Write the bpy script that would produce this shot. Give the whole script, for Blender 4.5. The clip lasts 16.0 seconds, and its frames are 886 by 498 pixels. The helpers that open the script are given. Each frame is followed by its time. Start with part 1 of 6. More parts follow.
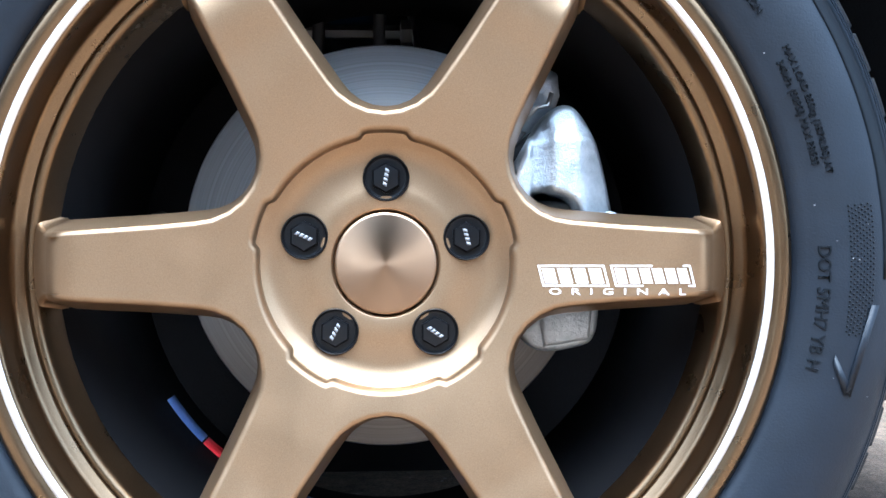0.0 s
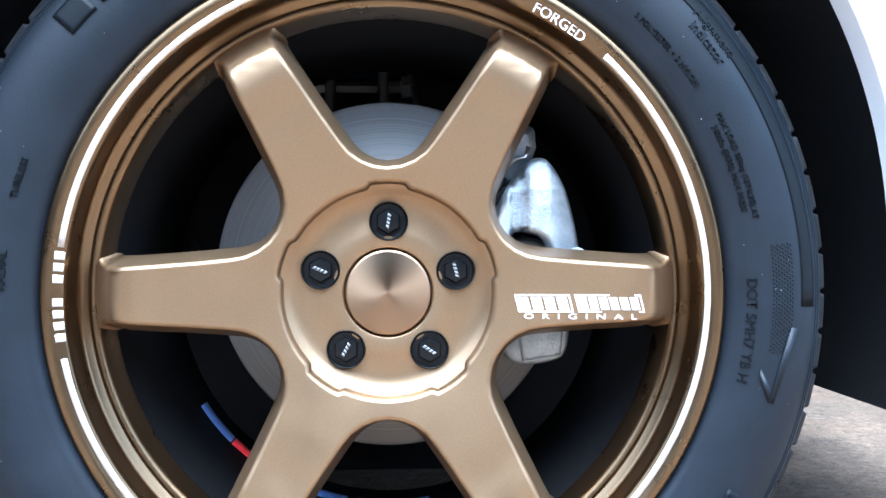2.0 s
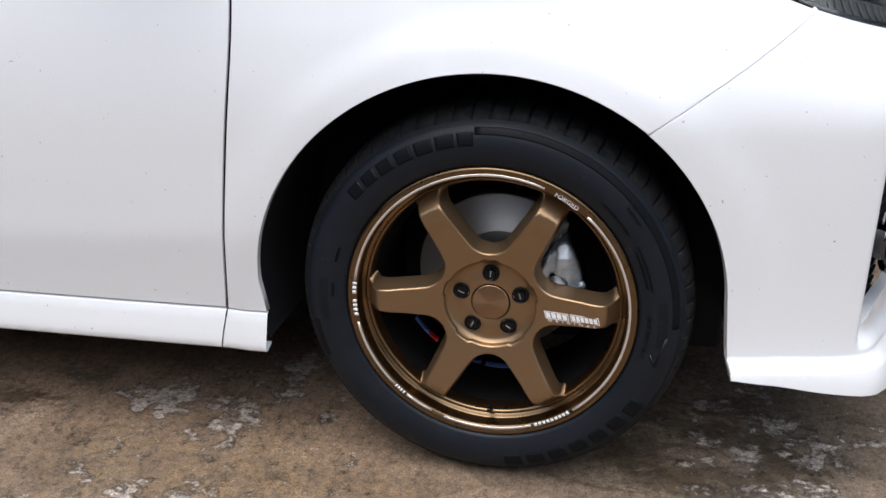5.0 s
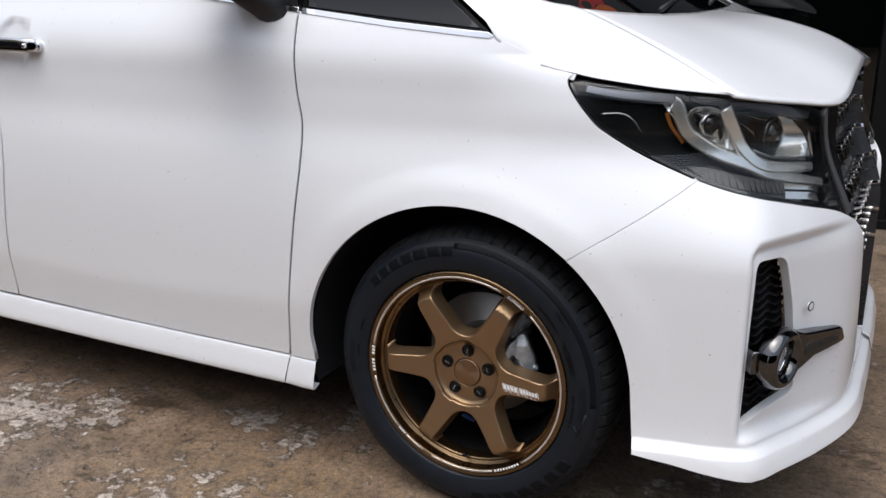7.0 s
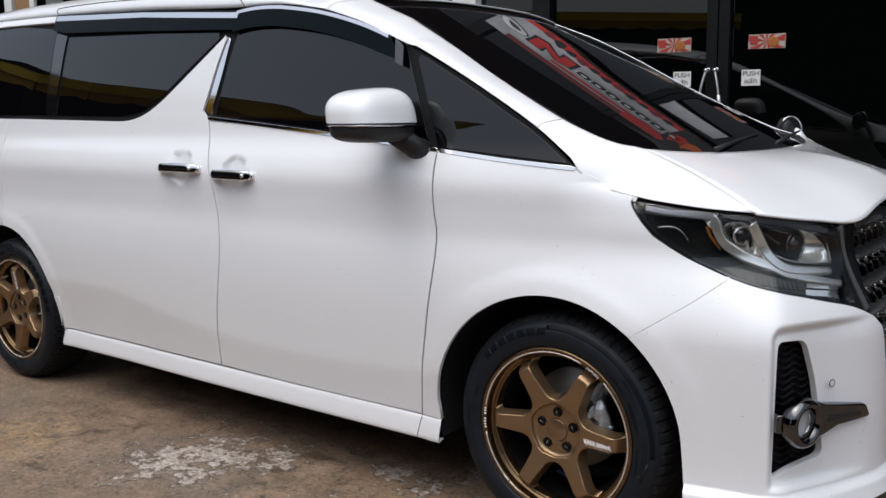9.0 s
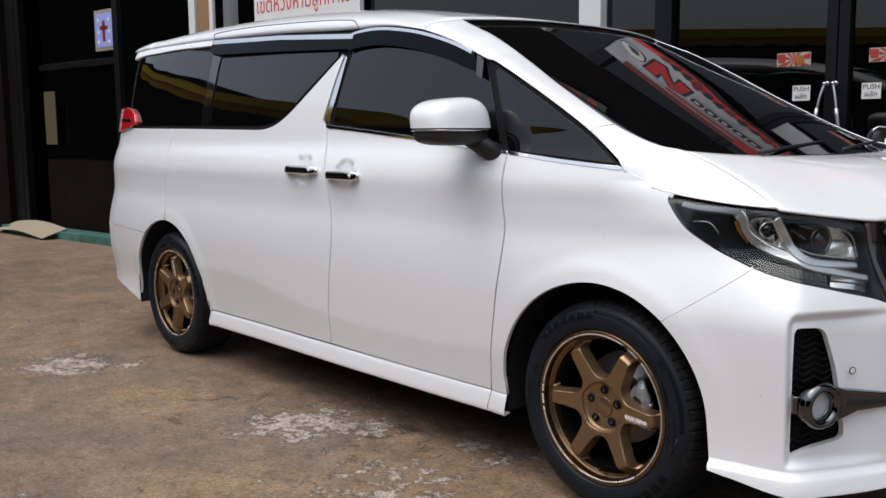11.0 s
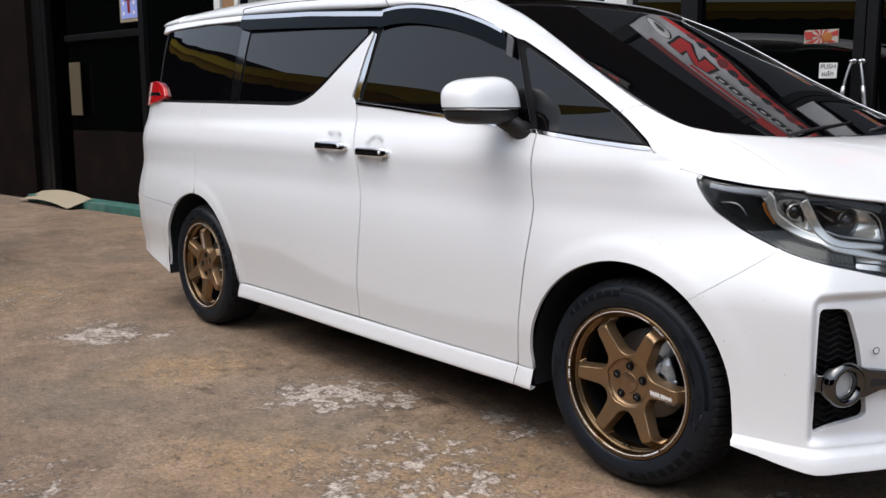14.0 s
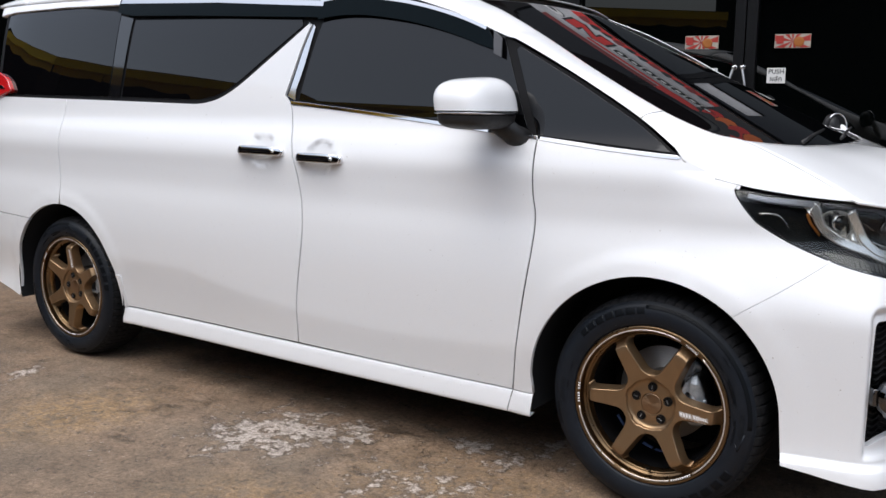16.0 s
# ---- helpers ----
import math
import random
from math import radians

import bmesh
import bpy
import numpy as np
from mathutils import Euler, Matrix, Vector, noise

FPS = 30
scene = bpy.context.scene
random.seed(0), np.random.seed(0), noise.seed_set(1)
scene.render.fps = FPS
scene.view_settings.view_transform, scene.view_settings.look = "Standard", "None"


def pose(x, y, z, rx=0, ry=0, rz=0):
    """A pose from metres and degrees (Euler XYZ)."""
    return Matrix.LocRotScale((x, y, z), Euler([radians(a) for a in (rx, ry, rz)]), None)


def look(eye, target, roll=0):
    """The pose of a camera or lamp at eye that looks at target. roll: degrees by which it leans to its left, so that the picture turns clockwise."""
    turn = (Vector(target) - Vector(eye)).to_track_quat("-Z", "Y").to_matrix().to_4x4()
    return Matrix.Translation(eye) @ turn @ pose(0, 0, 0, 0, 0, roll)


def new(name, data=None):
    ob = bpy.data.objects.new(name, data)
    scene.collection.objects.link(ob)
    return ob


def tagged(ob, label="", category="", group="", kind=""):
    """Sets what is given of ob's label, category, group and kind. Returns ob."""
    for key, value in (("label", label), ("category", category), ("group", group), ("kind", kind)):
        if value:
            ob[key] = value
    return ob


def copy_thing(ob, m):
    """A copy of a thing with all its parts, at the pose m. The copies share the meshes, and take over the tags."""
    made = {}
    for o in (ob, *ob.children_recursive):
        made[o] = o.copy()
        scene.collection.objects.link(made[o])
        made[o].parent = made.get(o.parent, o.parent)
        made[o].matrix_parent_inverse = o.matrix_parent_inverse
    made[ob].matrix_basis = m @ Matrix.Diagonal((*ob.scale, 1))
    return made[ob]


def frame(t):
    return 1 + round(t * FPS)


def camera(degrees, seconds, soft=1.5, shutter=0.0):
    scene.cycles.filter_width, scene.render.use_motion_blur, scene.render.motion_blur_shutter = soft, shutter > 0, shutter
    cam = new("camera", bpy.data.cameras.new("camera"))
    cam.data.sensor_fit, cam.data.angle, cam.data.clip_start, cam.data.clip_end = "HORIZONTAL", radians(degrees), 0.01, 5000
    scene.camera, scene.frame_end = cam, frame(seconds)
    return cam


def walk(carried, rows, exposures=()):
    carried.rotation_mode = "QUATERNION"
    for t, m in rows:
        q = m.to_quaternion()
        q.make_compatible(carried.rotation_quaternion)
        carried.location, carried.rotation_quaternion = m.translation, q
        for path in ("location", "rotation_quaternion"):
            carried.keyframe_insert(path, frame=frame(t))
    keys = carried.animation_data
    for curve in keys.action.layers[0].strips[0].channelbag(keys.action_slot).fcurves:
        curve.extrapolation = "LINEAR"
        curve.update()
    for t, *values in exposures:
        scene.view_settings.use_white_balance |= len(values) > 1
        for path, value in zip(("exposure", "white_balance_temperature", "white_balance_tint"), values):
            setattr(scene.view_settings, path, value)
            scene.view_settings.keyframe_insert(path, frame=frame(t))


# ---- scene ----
cam = camera(51.4, 16.0)
PATH = [
    (0, (0.008, -0.526, 0.359), (0.105, 1.471, 0.331), -0.2),
    (0.5, (0.004, -0.528, 0.361), (0.108, 1.469, 0.326), -0.1),
    (1, (0.005, -0.535, 0.376), (0.099, 1.462, 0.307), -0.3),
    (1.5, (0.008, -0.582, 0.375), (0.101, 1.416, 0.339), -0.2),
    (2, (0.011, -0.643, 0.38), (0.099, 1.355, 0.365), -0.2),
    (2.5, (0.019, -0.671, 0.398), (0.084, 1.328, 0.368), -0.2),
    (3, (-0.002, -0.704, 0.53), (0.085, 1.292, 0.436), -0.1),
    (3.5, (-0.023, -0.79, 0.715), (0.058, 1.184, 0.404), 0.4),
    (4, (-0.006, -0.94, 0.886), (0.055, 0.93, 0.179), 0.9),
    (4.5, (0.041, -1.167, 0.967), (-0.027, 0.683, 0.211), 0.3),
    (4.7, (0.115, -1.259, 0.989), (-0.092, 0.581, 0.232), -0.4),
    (6.8, (0.774, -1.681, 1.235), (-0.075, 0.011, 0.592), -0.0),
    (7, (0.833, -1.724, 1.233), (-0.027, -0.013, 0.657), -0.0),
    (7.5, (1.035, -1.85, 1.266), (0.116, -0.132, 0.815), -0.3),
    (8, (1.13, -1.974, 1.262), (0.086, -0.308, 0.895), -0.6),
    (8.5, (1.21, -2.132, 1.267), (0.083, -0.513, 0.938), -0.6),
    (9, (1.302, -2.202, 1.269), (0.107, -0.626, 0.973), -0.6),
    (9.5, (1.454, -2.222, 1.253), (0.145, -0.735, 0.979), -0.7),
    (9.7, (1.526, -2.221, 1.245), (0.166, -0.78, 0.976), -0.8),
    (12, (1.888, -2.264, 1.212), (0.399, -0.953, 0.956), -0.4),
    (12.5, (1.932, -2.247, 1.21), (0.44, -0.945, 0.932), -0.4),
    (13, (1.94, -2.226, 1.211), (0.442, -0.934, 0.914), -0.2),
    (13.5, (1.911, -2.247, 1.232), (0.409, -0.963, 0.924), -0.2),
    (14, (1.81, -2.316, 1.247), (0.316, -1.023, 0.936), -0.1),
    (14.5, (1.691, -2.417, 1.273), (0.317, -0.997, 0.956), 0.4),
    (15, (1.499, -2.395, 1.272), (0.242, -0.875, 0.942), 0.3),
    (15.5, (1.259, -2.429, 1.286), (0.074, -0.851, 0.959), 0.4),
    (16, (1.023, -2.583, 1.263), (-0.097, -0.956, 0.947), 0.7),
]
walk(cam, [(t, look(eye, target, roll)) for t, eye, target, roll in PATH],
     exposures=[(0.0, 2.80, 4880, 1), (1.5, 2.80, 4800, 0), (2.5, 2.76, 4620, 0), (3.0, 2.60, 4400, 0), (3.4, 1.36, 5100, 2), (3.9, 0.56, 5700, 8), (4.7, 0.60, 6050, 8), (7.0, 0.34, 6230, 9), (9.0, 0.21, 6280, 9), (12.0, 0.36, 6320, 9), (13.0, 0.50, 6320, 9), (14.0, 0.46, 6320, 9), (15.0, 0.64, 6270, 9), (15.5, 0.60, 6240, 9), (16.0, 0.46, 6240, 9)])
# ---- end of walk

# ---- world and light ----
world = bpy.data.worlds.new("world")
scene.world = world
world.use_nodes = True
wn = world.node_tree
sky = wn.nodes.new("ShaderNodeTexSky")
sky.sky_type, sky.sun_disc = "NISHITA", False
sky.sun_elevation, sky.sun_rotation = radians(68), radians(200)
sky.air_density, sky.dust_density, sky.ozone_density = 1.0, 4.0, 1.0
bg = wn.nodes["Background"]
bg.inputs["Strength"].default_value = 0.15
haze = wn.nodes.new("ShaderNodeHueSaturation")
haze.inputs["Saturation"].default_value = 0.6
wn.links.new(sky.outputs["Color"], haze.inputs["Color"])
wn.links.new(haze.outputs["Color"], bg.inputs["Color"])
sun = new("sun", bpy.data.lights.new("sun", "SUN"))
sun.data.energy, sun.data.angle, sun.data.color = 1.35, radians(70), (1.0, 0.97, 0.93)
sun.matrix_world = look((0.8, -1.9, 5.0), (0, 0, 0))

# ---- materials ----


def material(name, color, rough=0.5, metal=0.0, spec=0.5, coat=0.0):
    m = bpy.data.materials.new(name)
    m.use_nodes = True
    b = m.node_tree.nodes["Principled BSDF"]
    b.inputs["Base Color"].default_value = (*color, 1)
    b.inputs["Roughness"].default_value = rough
    b.inputs["Metallic"].default_value = metal
    b.inputs["Specular IOR Level"].default_value = spec
    b.inputs["Coat Weight"].default_value = coat
    b.inputs["Coat Roughness"].default_value = 0.04
    return m


def bsdf(m):
    return m.node_tree.nodes["Principled BSDF"]


def noise_node(m, scale, detail=6, rough=0.6, coords="Object", stretch=None):
    nt = m.node_tree
    tc = nt.nodes.new("ShaderNodeTexCoord")
    n = nt.nodes.new("ShaderNodeTexNoise")
    n.inputs["Scale"].default_value, n.inputs["Detail"].default_value, n.inputs["Roughness"].default_value = scale, detail, rough
    if stretch:
        mp = nt.nodes.new("ShaderNodeMapping")
        mp.inputs["Scale"].default_value = stretch
        nt.links.new(tc.outputs[coords], mp.inputs["Vector"])
        nt.links.new(mp.outputs["Vector"], n.inputs["Vector"])
    else:
        nt.links.new(tc.outputs[coords], n.inputs["Vector"])
    return n.outputs["Fac"]


def ramp(m, fac, stops):
    r = m.node_tree.nodes.new("ShaderNodeValToRGB")
    while len(r.color_ramp.elements) < len(stops):
        r.color_ramp.elements.new(0.5)
    for e, (p, c) in zip(r.color_ramp.elements, stops):
        e.position, e.color = p, (*c, 1) if not isinstance(c, float) else (c, c, c, 1)
    m.node_tree.links.new(fac, r.inputs["Fac"])
    return r.outputs["Color"]


def mix(m, fac, a, b, mode="MIX"):
    n = m.node_tree.nodes.new("ShaderNodeMix")
    n.data_type, n.blend_type = "RGBA", mode
    for sock, v in ((n.inputs["Factor"], fac), (n.inputs["A"], a), (n.inputs["B"], b)):
        if isinstance(v, bpy.types.NodeSocket):
            m.node_tree.links.new(v, sock)
        elif isinstance(v, (int, float)):
            sock.default_value = v
        else:
            sock.default_value = (*v, 1)
    return n.outputs["Result"]


def bump(m, height, strength=0.3, distance=0.002):
    n = m.node_tree.nodes.new("ShaderNodeBump")
    n.inputs["Strength"].default_value, n.inputs["Distance"].default_value = strength, distance
    m.node_tree.links.new(height, n.inputs["Height"])
    m.node_tree.links.new(n.outputs["Normal"], bsdf(m).inputs["Normal"])


def drive(m, sock, out):
    m.node_tree.links.new(out, bsdf(m).inputs[sock])


def paint_specks():
    """Pearl flake with a few tiny specks of road dirt."""
    pearl = mix(WHITE, ramp(WHITE, noise_node(WHITE, 900, 2), [(0.35, 0.0), (0.7, 1.0)]), (0.795, 0.805, 0.828), (0.845, 0.855, 0.872))
    return mix(WHITE, ramp(WHITE, noise_node(WHITE, 130, 1), [(0.775, 0.0), (0.80, 0.7)]), pearl, (0.30, 0.27, 0.23))


WHITE = material("pearl white paint", (0.80, 0.80, 0.81), 0.38, 0.0, 0.5, 1.0)
drive(WHITE, "Base Color", paint_specks())
drive(WHITE, "Roughness", ramp(WHITE, noise_node(WHITE, 5, 5), [(0.3, 0.34), (0.75, 0.44)]))
BRONZE = material("satin bronze paint", (0.34, 0.205, 0.105), 0.36, 0.85)
drive(BRONZE, "Base Color", mix(BRONZE, ramp(BRONZE, noise_node(BRONZE, 1600, 2), [(0.3, 0.0), (0.75, 1.0)]), (0.263, 0.170, 0.094), (0.338, 0.227, 0.130)))
drive(BRONZE, "Roughness", ramp(BRONZE, noise_node(BRONZE, 40, 5), [(0.3, 0.33), (0.75, 0.41)]))
RIMBRONZE = material("dark bronze rim", (0.19, 0.125, 0.068), 0.30, 1.0)
drive(RIMBRONZE, "Base Color", mix(RIMBRONZE, ramp(RIMBRONZE, noise_node(RIMBRONZE, 1600, 2), [(0.3, 0.0), (0.75, 1.0)]), (0.165, 0.110, 0.060), (0.215, 0.145, 0.082)))
drive(RIMBRONZE, "Roughness", ramp(RIMBRONZE, noise_node(RIMBRONZE, 40, 5), [(0.3, 0.26), (0.75, 0.34)]))
CAPM = material("spun bronze cap", (0.32, 0.215, 0.135), 0.30, 1.0)
bsdf_cap = CAPM.node_tree.nodes["Principled BSDF"]
bsdf_cap.inputs["Anisotropic"].default_value = 0.9
tangent = CAPM.node_tree.nodes.new("ShaderNodeTangent")
tangent.direction_type, tangent.axis = "RADIAL", "Y"
CAPM.node_tree.links.new(tangent.outputs["Tangent"], bsdf_cap.inputs["Tangent"])
# near-black stands in for the deep shade behind the spokes
BARRELSHADE = material("wheel barrel coloured as in shade", (0.0055, 0.0054, 0.0060), 0.6, 0.0, 0.08)
RUBBER = material("tyre rubber", (0.010, 0.012, 0.015), 0.55, spec=0.30)
drive(RUBBER, "Base Color", ramp(RUBBER, noise_node(RUBBER, 30, 6), [(0.3, (0.0040, 0.0064, 0.0105)), (0.62, (0.0060, 0.0092, 0.0150)), (0.8, (0.010, 0.0135, 0.019))]))
drive(RUBBER, "Roughness", ramp(RUBBER, noise_node(RUBBER, 9, 5), [(0.3, 0.42), (0.75, 0.62)]))
bump(RUBBER, noise_node(RUBBER, 700, 3), 0.25, 0.0006)
TREAD = material("dusty tread rubber", (0.035, 0.035, 0.036), 0.75, spec=0.15)
drive(TREAD, "Base Color", ramp(TREAD, noise_node(TREAD, 60, 6), [(0.35, (0.007, 0.0075, 0.009)), (0.7, (0.024, 0.024, 0.025))]))
LETTER = material("raised rubber lettering", (0.0042, 0.0055, 0.0075), 0.45, spec=0.12)
BLACK = material("black plastic", (0.012, 0.012, 0.013), 0.5)
drive(BLACK, "Roughness", ramp(BLACK, noise_node(BLACK, 60, 4), [(0.3, 0.42), (0.7, 0.62)]))
LINER = material("felt wheel liner", (0.020, 0.021, 0.023), 0.95, spec=0.1)
bump(LINER, noise_node(LINER, 300, 4), 0.5, 0.002)
GLOSS = material("gloss black trim", (0.006, 0.006, 0.007), 0.06, 0, 0.6, 0.5)
LUG = material("black anodised nut", (0.004, 0.004, 0.0045), 0.28, 0.0, 0.25)
SEAL = material("black rubber seal", (0.006, 0.006, 0.007), 0.6, 0.0, 0.2)
GREYTRIM = material("satin grey trim", (0.09, 0.09, 0.095), 0.35, 0.3)
CHROME = material("chrome", (0.75, 0.75, 0.76), 0.07, 1.0)
DARKCHROME = material("smoked chrome", (0.12, 0.12, 0.122), 0.08, 1.0)
PRINT = material("white printed marking", (0.82, 0.81, 0.80), 0.5)
MARK = material("grey etched marking", (0.20, 0.20, 0.21), 0.5)
MACHINED = material("machined aluminium line", (0.70, 0.64, 0.58), 0.40, 0.6)
STEEL = material("brake disc steel", (0.50, 0.49, 0.48), 0.36, 1.0)
DISCSTEEL = material("turned disc steel", (0.52, 0.51, 0.50), 0.50, 0.85)


def turned(m):
    """Fine rings round the middle of a disc."""
    nt = m.node_tree
    tc = nt.nodes.new("ShaderNodeTexCoord")
    a = nt.nodes.new("ShaderNodeVectorMath")
    a.operation, a.inputs[1].default_value = "SUBTRACT", (0.5, 0.5, 0.5)
    b = nt.nodes.new("ShaderNodeVectorMath")
    b.operation, b.inputs[1].default_value = "MULTIPLY", (1, 0, 1)
    c = nt.nodes.new("ShaderNodeVectorMath")
    c.operation = "LENGTH"
    n = nt.nodes.new("ShaderNodeTexNoise")
    n.noise_dimensions = "1D"
    n.inputs["Scale"].default_value, n.inputs["Detail"].default_value, n.inputs["Roughness"].default_value = 160, 5, 0.75
    nt.links.new(tc.outputs["Generated"], a.inputs[0])
    nt.links.new(a.outputs["Vector"], b.inputs[0])
    nt.links.new(b.outputs["Vector"], c.inputs[0])
    nt.links.new(c.outputs["Value"], n.inputs["W"])
    return n.outputs["Fac"]


rings_of = turned(DISCSTEEL)
drive(DISCSTEEL, "Base Color", ramp(DISCSTEEL, rings_of, [(0.30, (0.31, 0.295, 0.28)), (0.50, (0.37, 0.352, 0.335)), (0.70, (0.43, 0.41, 0.39))]))
bump(DISCSTEEL, rings_of, 0.06, 0.0006)
tang2 = DISCSTEEL.node_tree.nodes.new("ShaderNodeTangent")
tang2.direction_type, tang2.axis = "RADIAL", "Y"
DISCSTEEL.node_tree.links.new(tang2.outputs["Tangent"], bsdf(DISCSTEEL).inputs["Tangent"])
bsdf(DISCSTEEL).inputs["Anisotropic"].default_value = 0.0
CAST = material("zinc plated cast caliper", (0.50, 0.54, 0.58), 0.42, 0.6)
drive(CAST, "Base Color", ramp(CAST, noise_node(CAST, 60, 6), [(0.3, (0.33, 0.37, 0.41)), (0.7, (0.58, 0.62, 0.66))]))
bump(CAST, noise_node(CAST, 420, 4), 0.7, 0.0012)
DAMPER = material("blue damper paint", (0.02, 0.06, 0.13), 0.4, 0.3)
REDCAL = material("red label film", (0.65, 0.03, 0.04), 0.4)
BLUEFILM = material("blue label film", (0.10, 0.16, 0.38), 0.4)
WINDSCREEN = material("dark windscreen", (0.0015, 0.0015, 0.002), 0.01, 0.0, 0.75)
TINT = material("privacy glass", (0.002, 0.002, 0.0025), 0.01, 0.0, 0.5)
SMOKE = material("smoked acrylic visor", (0.0030, 0.0062, 0.0082), 0.03, 0.0, 0.06)
LENS = bpy.data.materials.new("clear lamp lens")
LENS.use_nodes = True


def clear_cover(m):
    """Thin clear plastic: what lies behind, with a gloss that grows at flat angles."""
    nt = m.node_tree
    nt.nodes.remove(nt.nodes["Principled BSDF"])
    mx, tr, gl, fr = (nt.nodes.new("ShaderNode" + k) for k in ("MixShader", "BsdfTransparent", "BsdfGlossy", "Fresnel"))
    tr.inputs["Color"].default_value = (0.90, 0.91, 0.90, 1)
    gl.inputs["Roughness"].default_value, fr.inputs["IOR"].default_value = 0.02, 1.42
    nt.links.new(fr.outputs["Fac"], mx.inputs["Fac"])
    nt.links.new(tr.outputs["BSDF"], mx.inputs[1])
    nt.links.new(gl.outputs["BSDF"], mx.inputs[2])
    nt.links.new(mx.outputs["Shader"], nt.nodes["Material Output"].inputs["Surface"])


clear_cover(LENS)
REDLAMP = material("red lamp lens", (0.55, 0.012, 0.015), 0.08, 0, 0.5, 1.0)
REFL = material("lamp reflector", (0.90, 0.89, 0.86), 0.24, 0.9)


# ---- mesh helpers ----


def part(name, bm, mat, parent=None, label="", smooth=True):
    me = bpy.data.meshes.new(name)
    bm.to_mesh(me)
    bm.free()
    if smooth:
        me.shade_smooth()
    me.materials.append(mat)
    ob = new(name, me)
    if parent:
        ob.parent = parent
        if parent.parent or parent.type == "MESH":
            ob.matrix_parent_inverse = Matrix.Identity(4)
    if label:
        tagged(ob, label)
    return ob


def empty(name, m=None):
    ob = new(name)
    ob.empty_display_size = 0.1
    if m is not None:
        ob.matrix_basis = m
    return ob


def add_box(bm, lo, hi, bevel=0.0):
    c = [(a + b) / 2 for a, b in zip(lo, hi)]
    s = [abs(b - a) for a, b in zip(lo, hi)]
    r = bmesh.ops.create_cube(bm, size=1, matrix=Matrix.Translation(c) @ Matrix.Diagonal((*s, 1)))
    if bevel:
        es = list({e for v in r["verts"] for e in v.link_edges})
        bmesh.ops.bevel(bm, geom=es, offset=bevel, segments=2, affect="EDGES", profile=0.5)
    return bm


def boxm(lo, hi, bevel=0.0):
    return add_box(bmesh.new(), lo, hi, bevel)


def add_tube(bm, pts, r, n=10, closed=False):
    """A round bar along points."""
    pts = [Vector(p) for p in pts]
    rings = []
    for i, p in enumerate(pts):
        if closed:
            d = pts[(i + 1) % len(pts)] - pts[i - 1]
        else:
            d = pts[min(i + 1, len(pts) - 1)] - pts[max(i - 1, 0)]
        q = d.to_track_quat("Z", "Y")
        rr = r[i] if isinstance(r, (list, tuple)) else r
        rings.append([bm.verts.new(p + q @ Vector((math.cos(a) * rr, math.sin(a) * rr, 0))) for a in [2 * math.pi * k / n for k in range(n)]])
    m = len(rings)
    for i in range(m if closed else m - 1):
        a, b = rings[i], rings[(i + 1) % m]
        for k in range(n):
            bm.faces.new((a[k], a[(k + 1) % n], b[(k + 1) % n], b[k]))
    if not closed:
        bm.faces.new(rings[0][::-1])
        bm.faces.new(rings[-1])
    return bm


def add_lathe(bm, profile, n=96, closed=False):
    """Turns a profile of (radius, y) about the y axis."""
    rings = []
    for r, y in profile:
        rings.append([bm.verts.new((r * math.sin(2 * math.pi * k / n), y, r * math.cos(2 * math.pi * k / n))) for k in range(n)])
    m = len(rings)
    for i in range(m if closed else m - 1):
        a, b = rings[i], rings[(i + 1) % m]
        for k in range(n):
            bm.faces.new((a[k], b[k], b[(k + 1) % n], a[(k + 1) % n]))
    return bm


def lathe(profile, n=96, cap=False):
    bm = add_lathe(bmesh.new(), profile, n)
    if cap:
        bmesh.ops.contextual_create(bm, geom=[e for e in bm.edges if e.is_boundary])
    bmesh.ops.recalc_face_normals(bm, faces=bm.faces)
    return bm


def grid_sheet(fn, nu, nv, closed=False):
    """A sheet over fn(i/nu, j/nv)."""
    bm = bmesh.new()
    vs = [[bm.verts.new(fn(i / nu, j / nv)) for j in range(nv + 1)] for i in range(nu + 1)]
    for i in range(nu):
        for j in range(nv):
            bm.faces.new((vs[i][j], vs[i + 1][j], vs[i + 1][j + 1], vs[i][j + 1]))
    return bm


def prism(outline, y0, y1, bevel=0.0, segs=2):
    """A slab of an outline in x and z, between two depths."""
    bm = bmesh.new()
    a = [bm.verts.new((x, y0, z)) for x, z in outline]
    f = bm.faces.new(a)
    r = bmesh.ops.extrude_face_region(bm, geom=[f])
    top = [v for v in r["geom"] if isinstance(v, bmesh.types.BMVert)]
    for v in top:
        v.co.y = y1
    bmesh.ops.recalc_face_normals(bm, faces=bm.faces)
    if bevel:
        es = [e for e in bm.edges if abs(e.verts[0].co.y - e.verts[1].co.y) < 1e-6 and abs(e.verts[0].co.y - y0) < 1e-6]
        bmesh.ops.bevel(bm, geom=es, offset=bevel, segments=segs, affect="EDGES", profile=0.5)
    return bm


def curve(points, n=8, closed=False):
    """Smooth polyline through a few design points."""
    out, m = [], len(points)
    for i in range(m if closed else m - 1):
        p = [Vector(points[k % m] if closed else points[min(max(k, 0), m - 1)]) for k in (i - 1, i, i + 1, i + 2)]
        for k in range(n):
            f = k / n
            out.append(tuple(0.5 * ((2 * p[1]) + (p[2] - p[0]) * f + (2 * p[0] - 5 * p[1] + 4 * p[2] - p[3]) * f * f + (3 * p[1] - p[0] - 3 * p[2] + p[3]) * f**3)))
    if not closed:
        out.append(tuple(points[-1]))
    return out


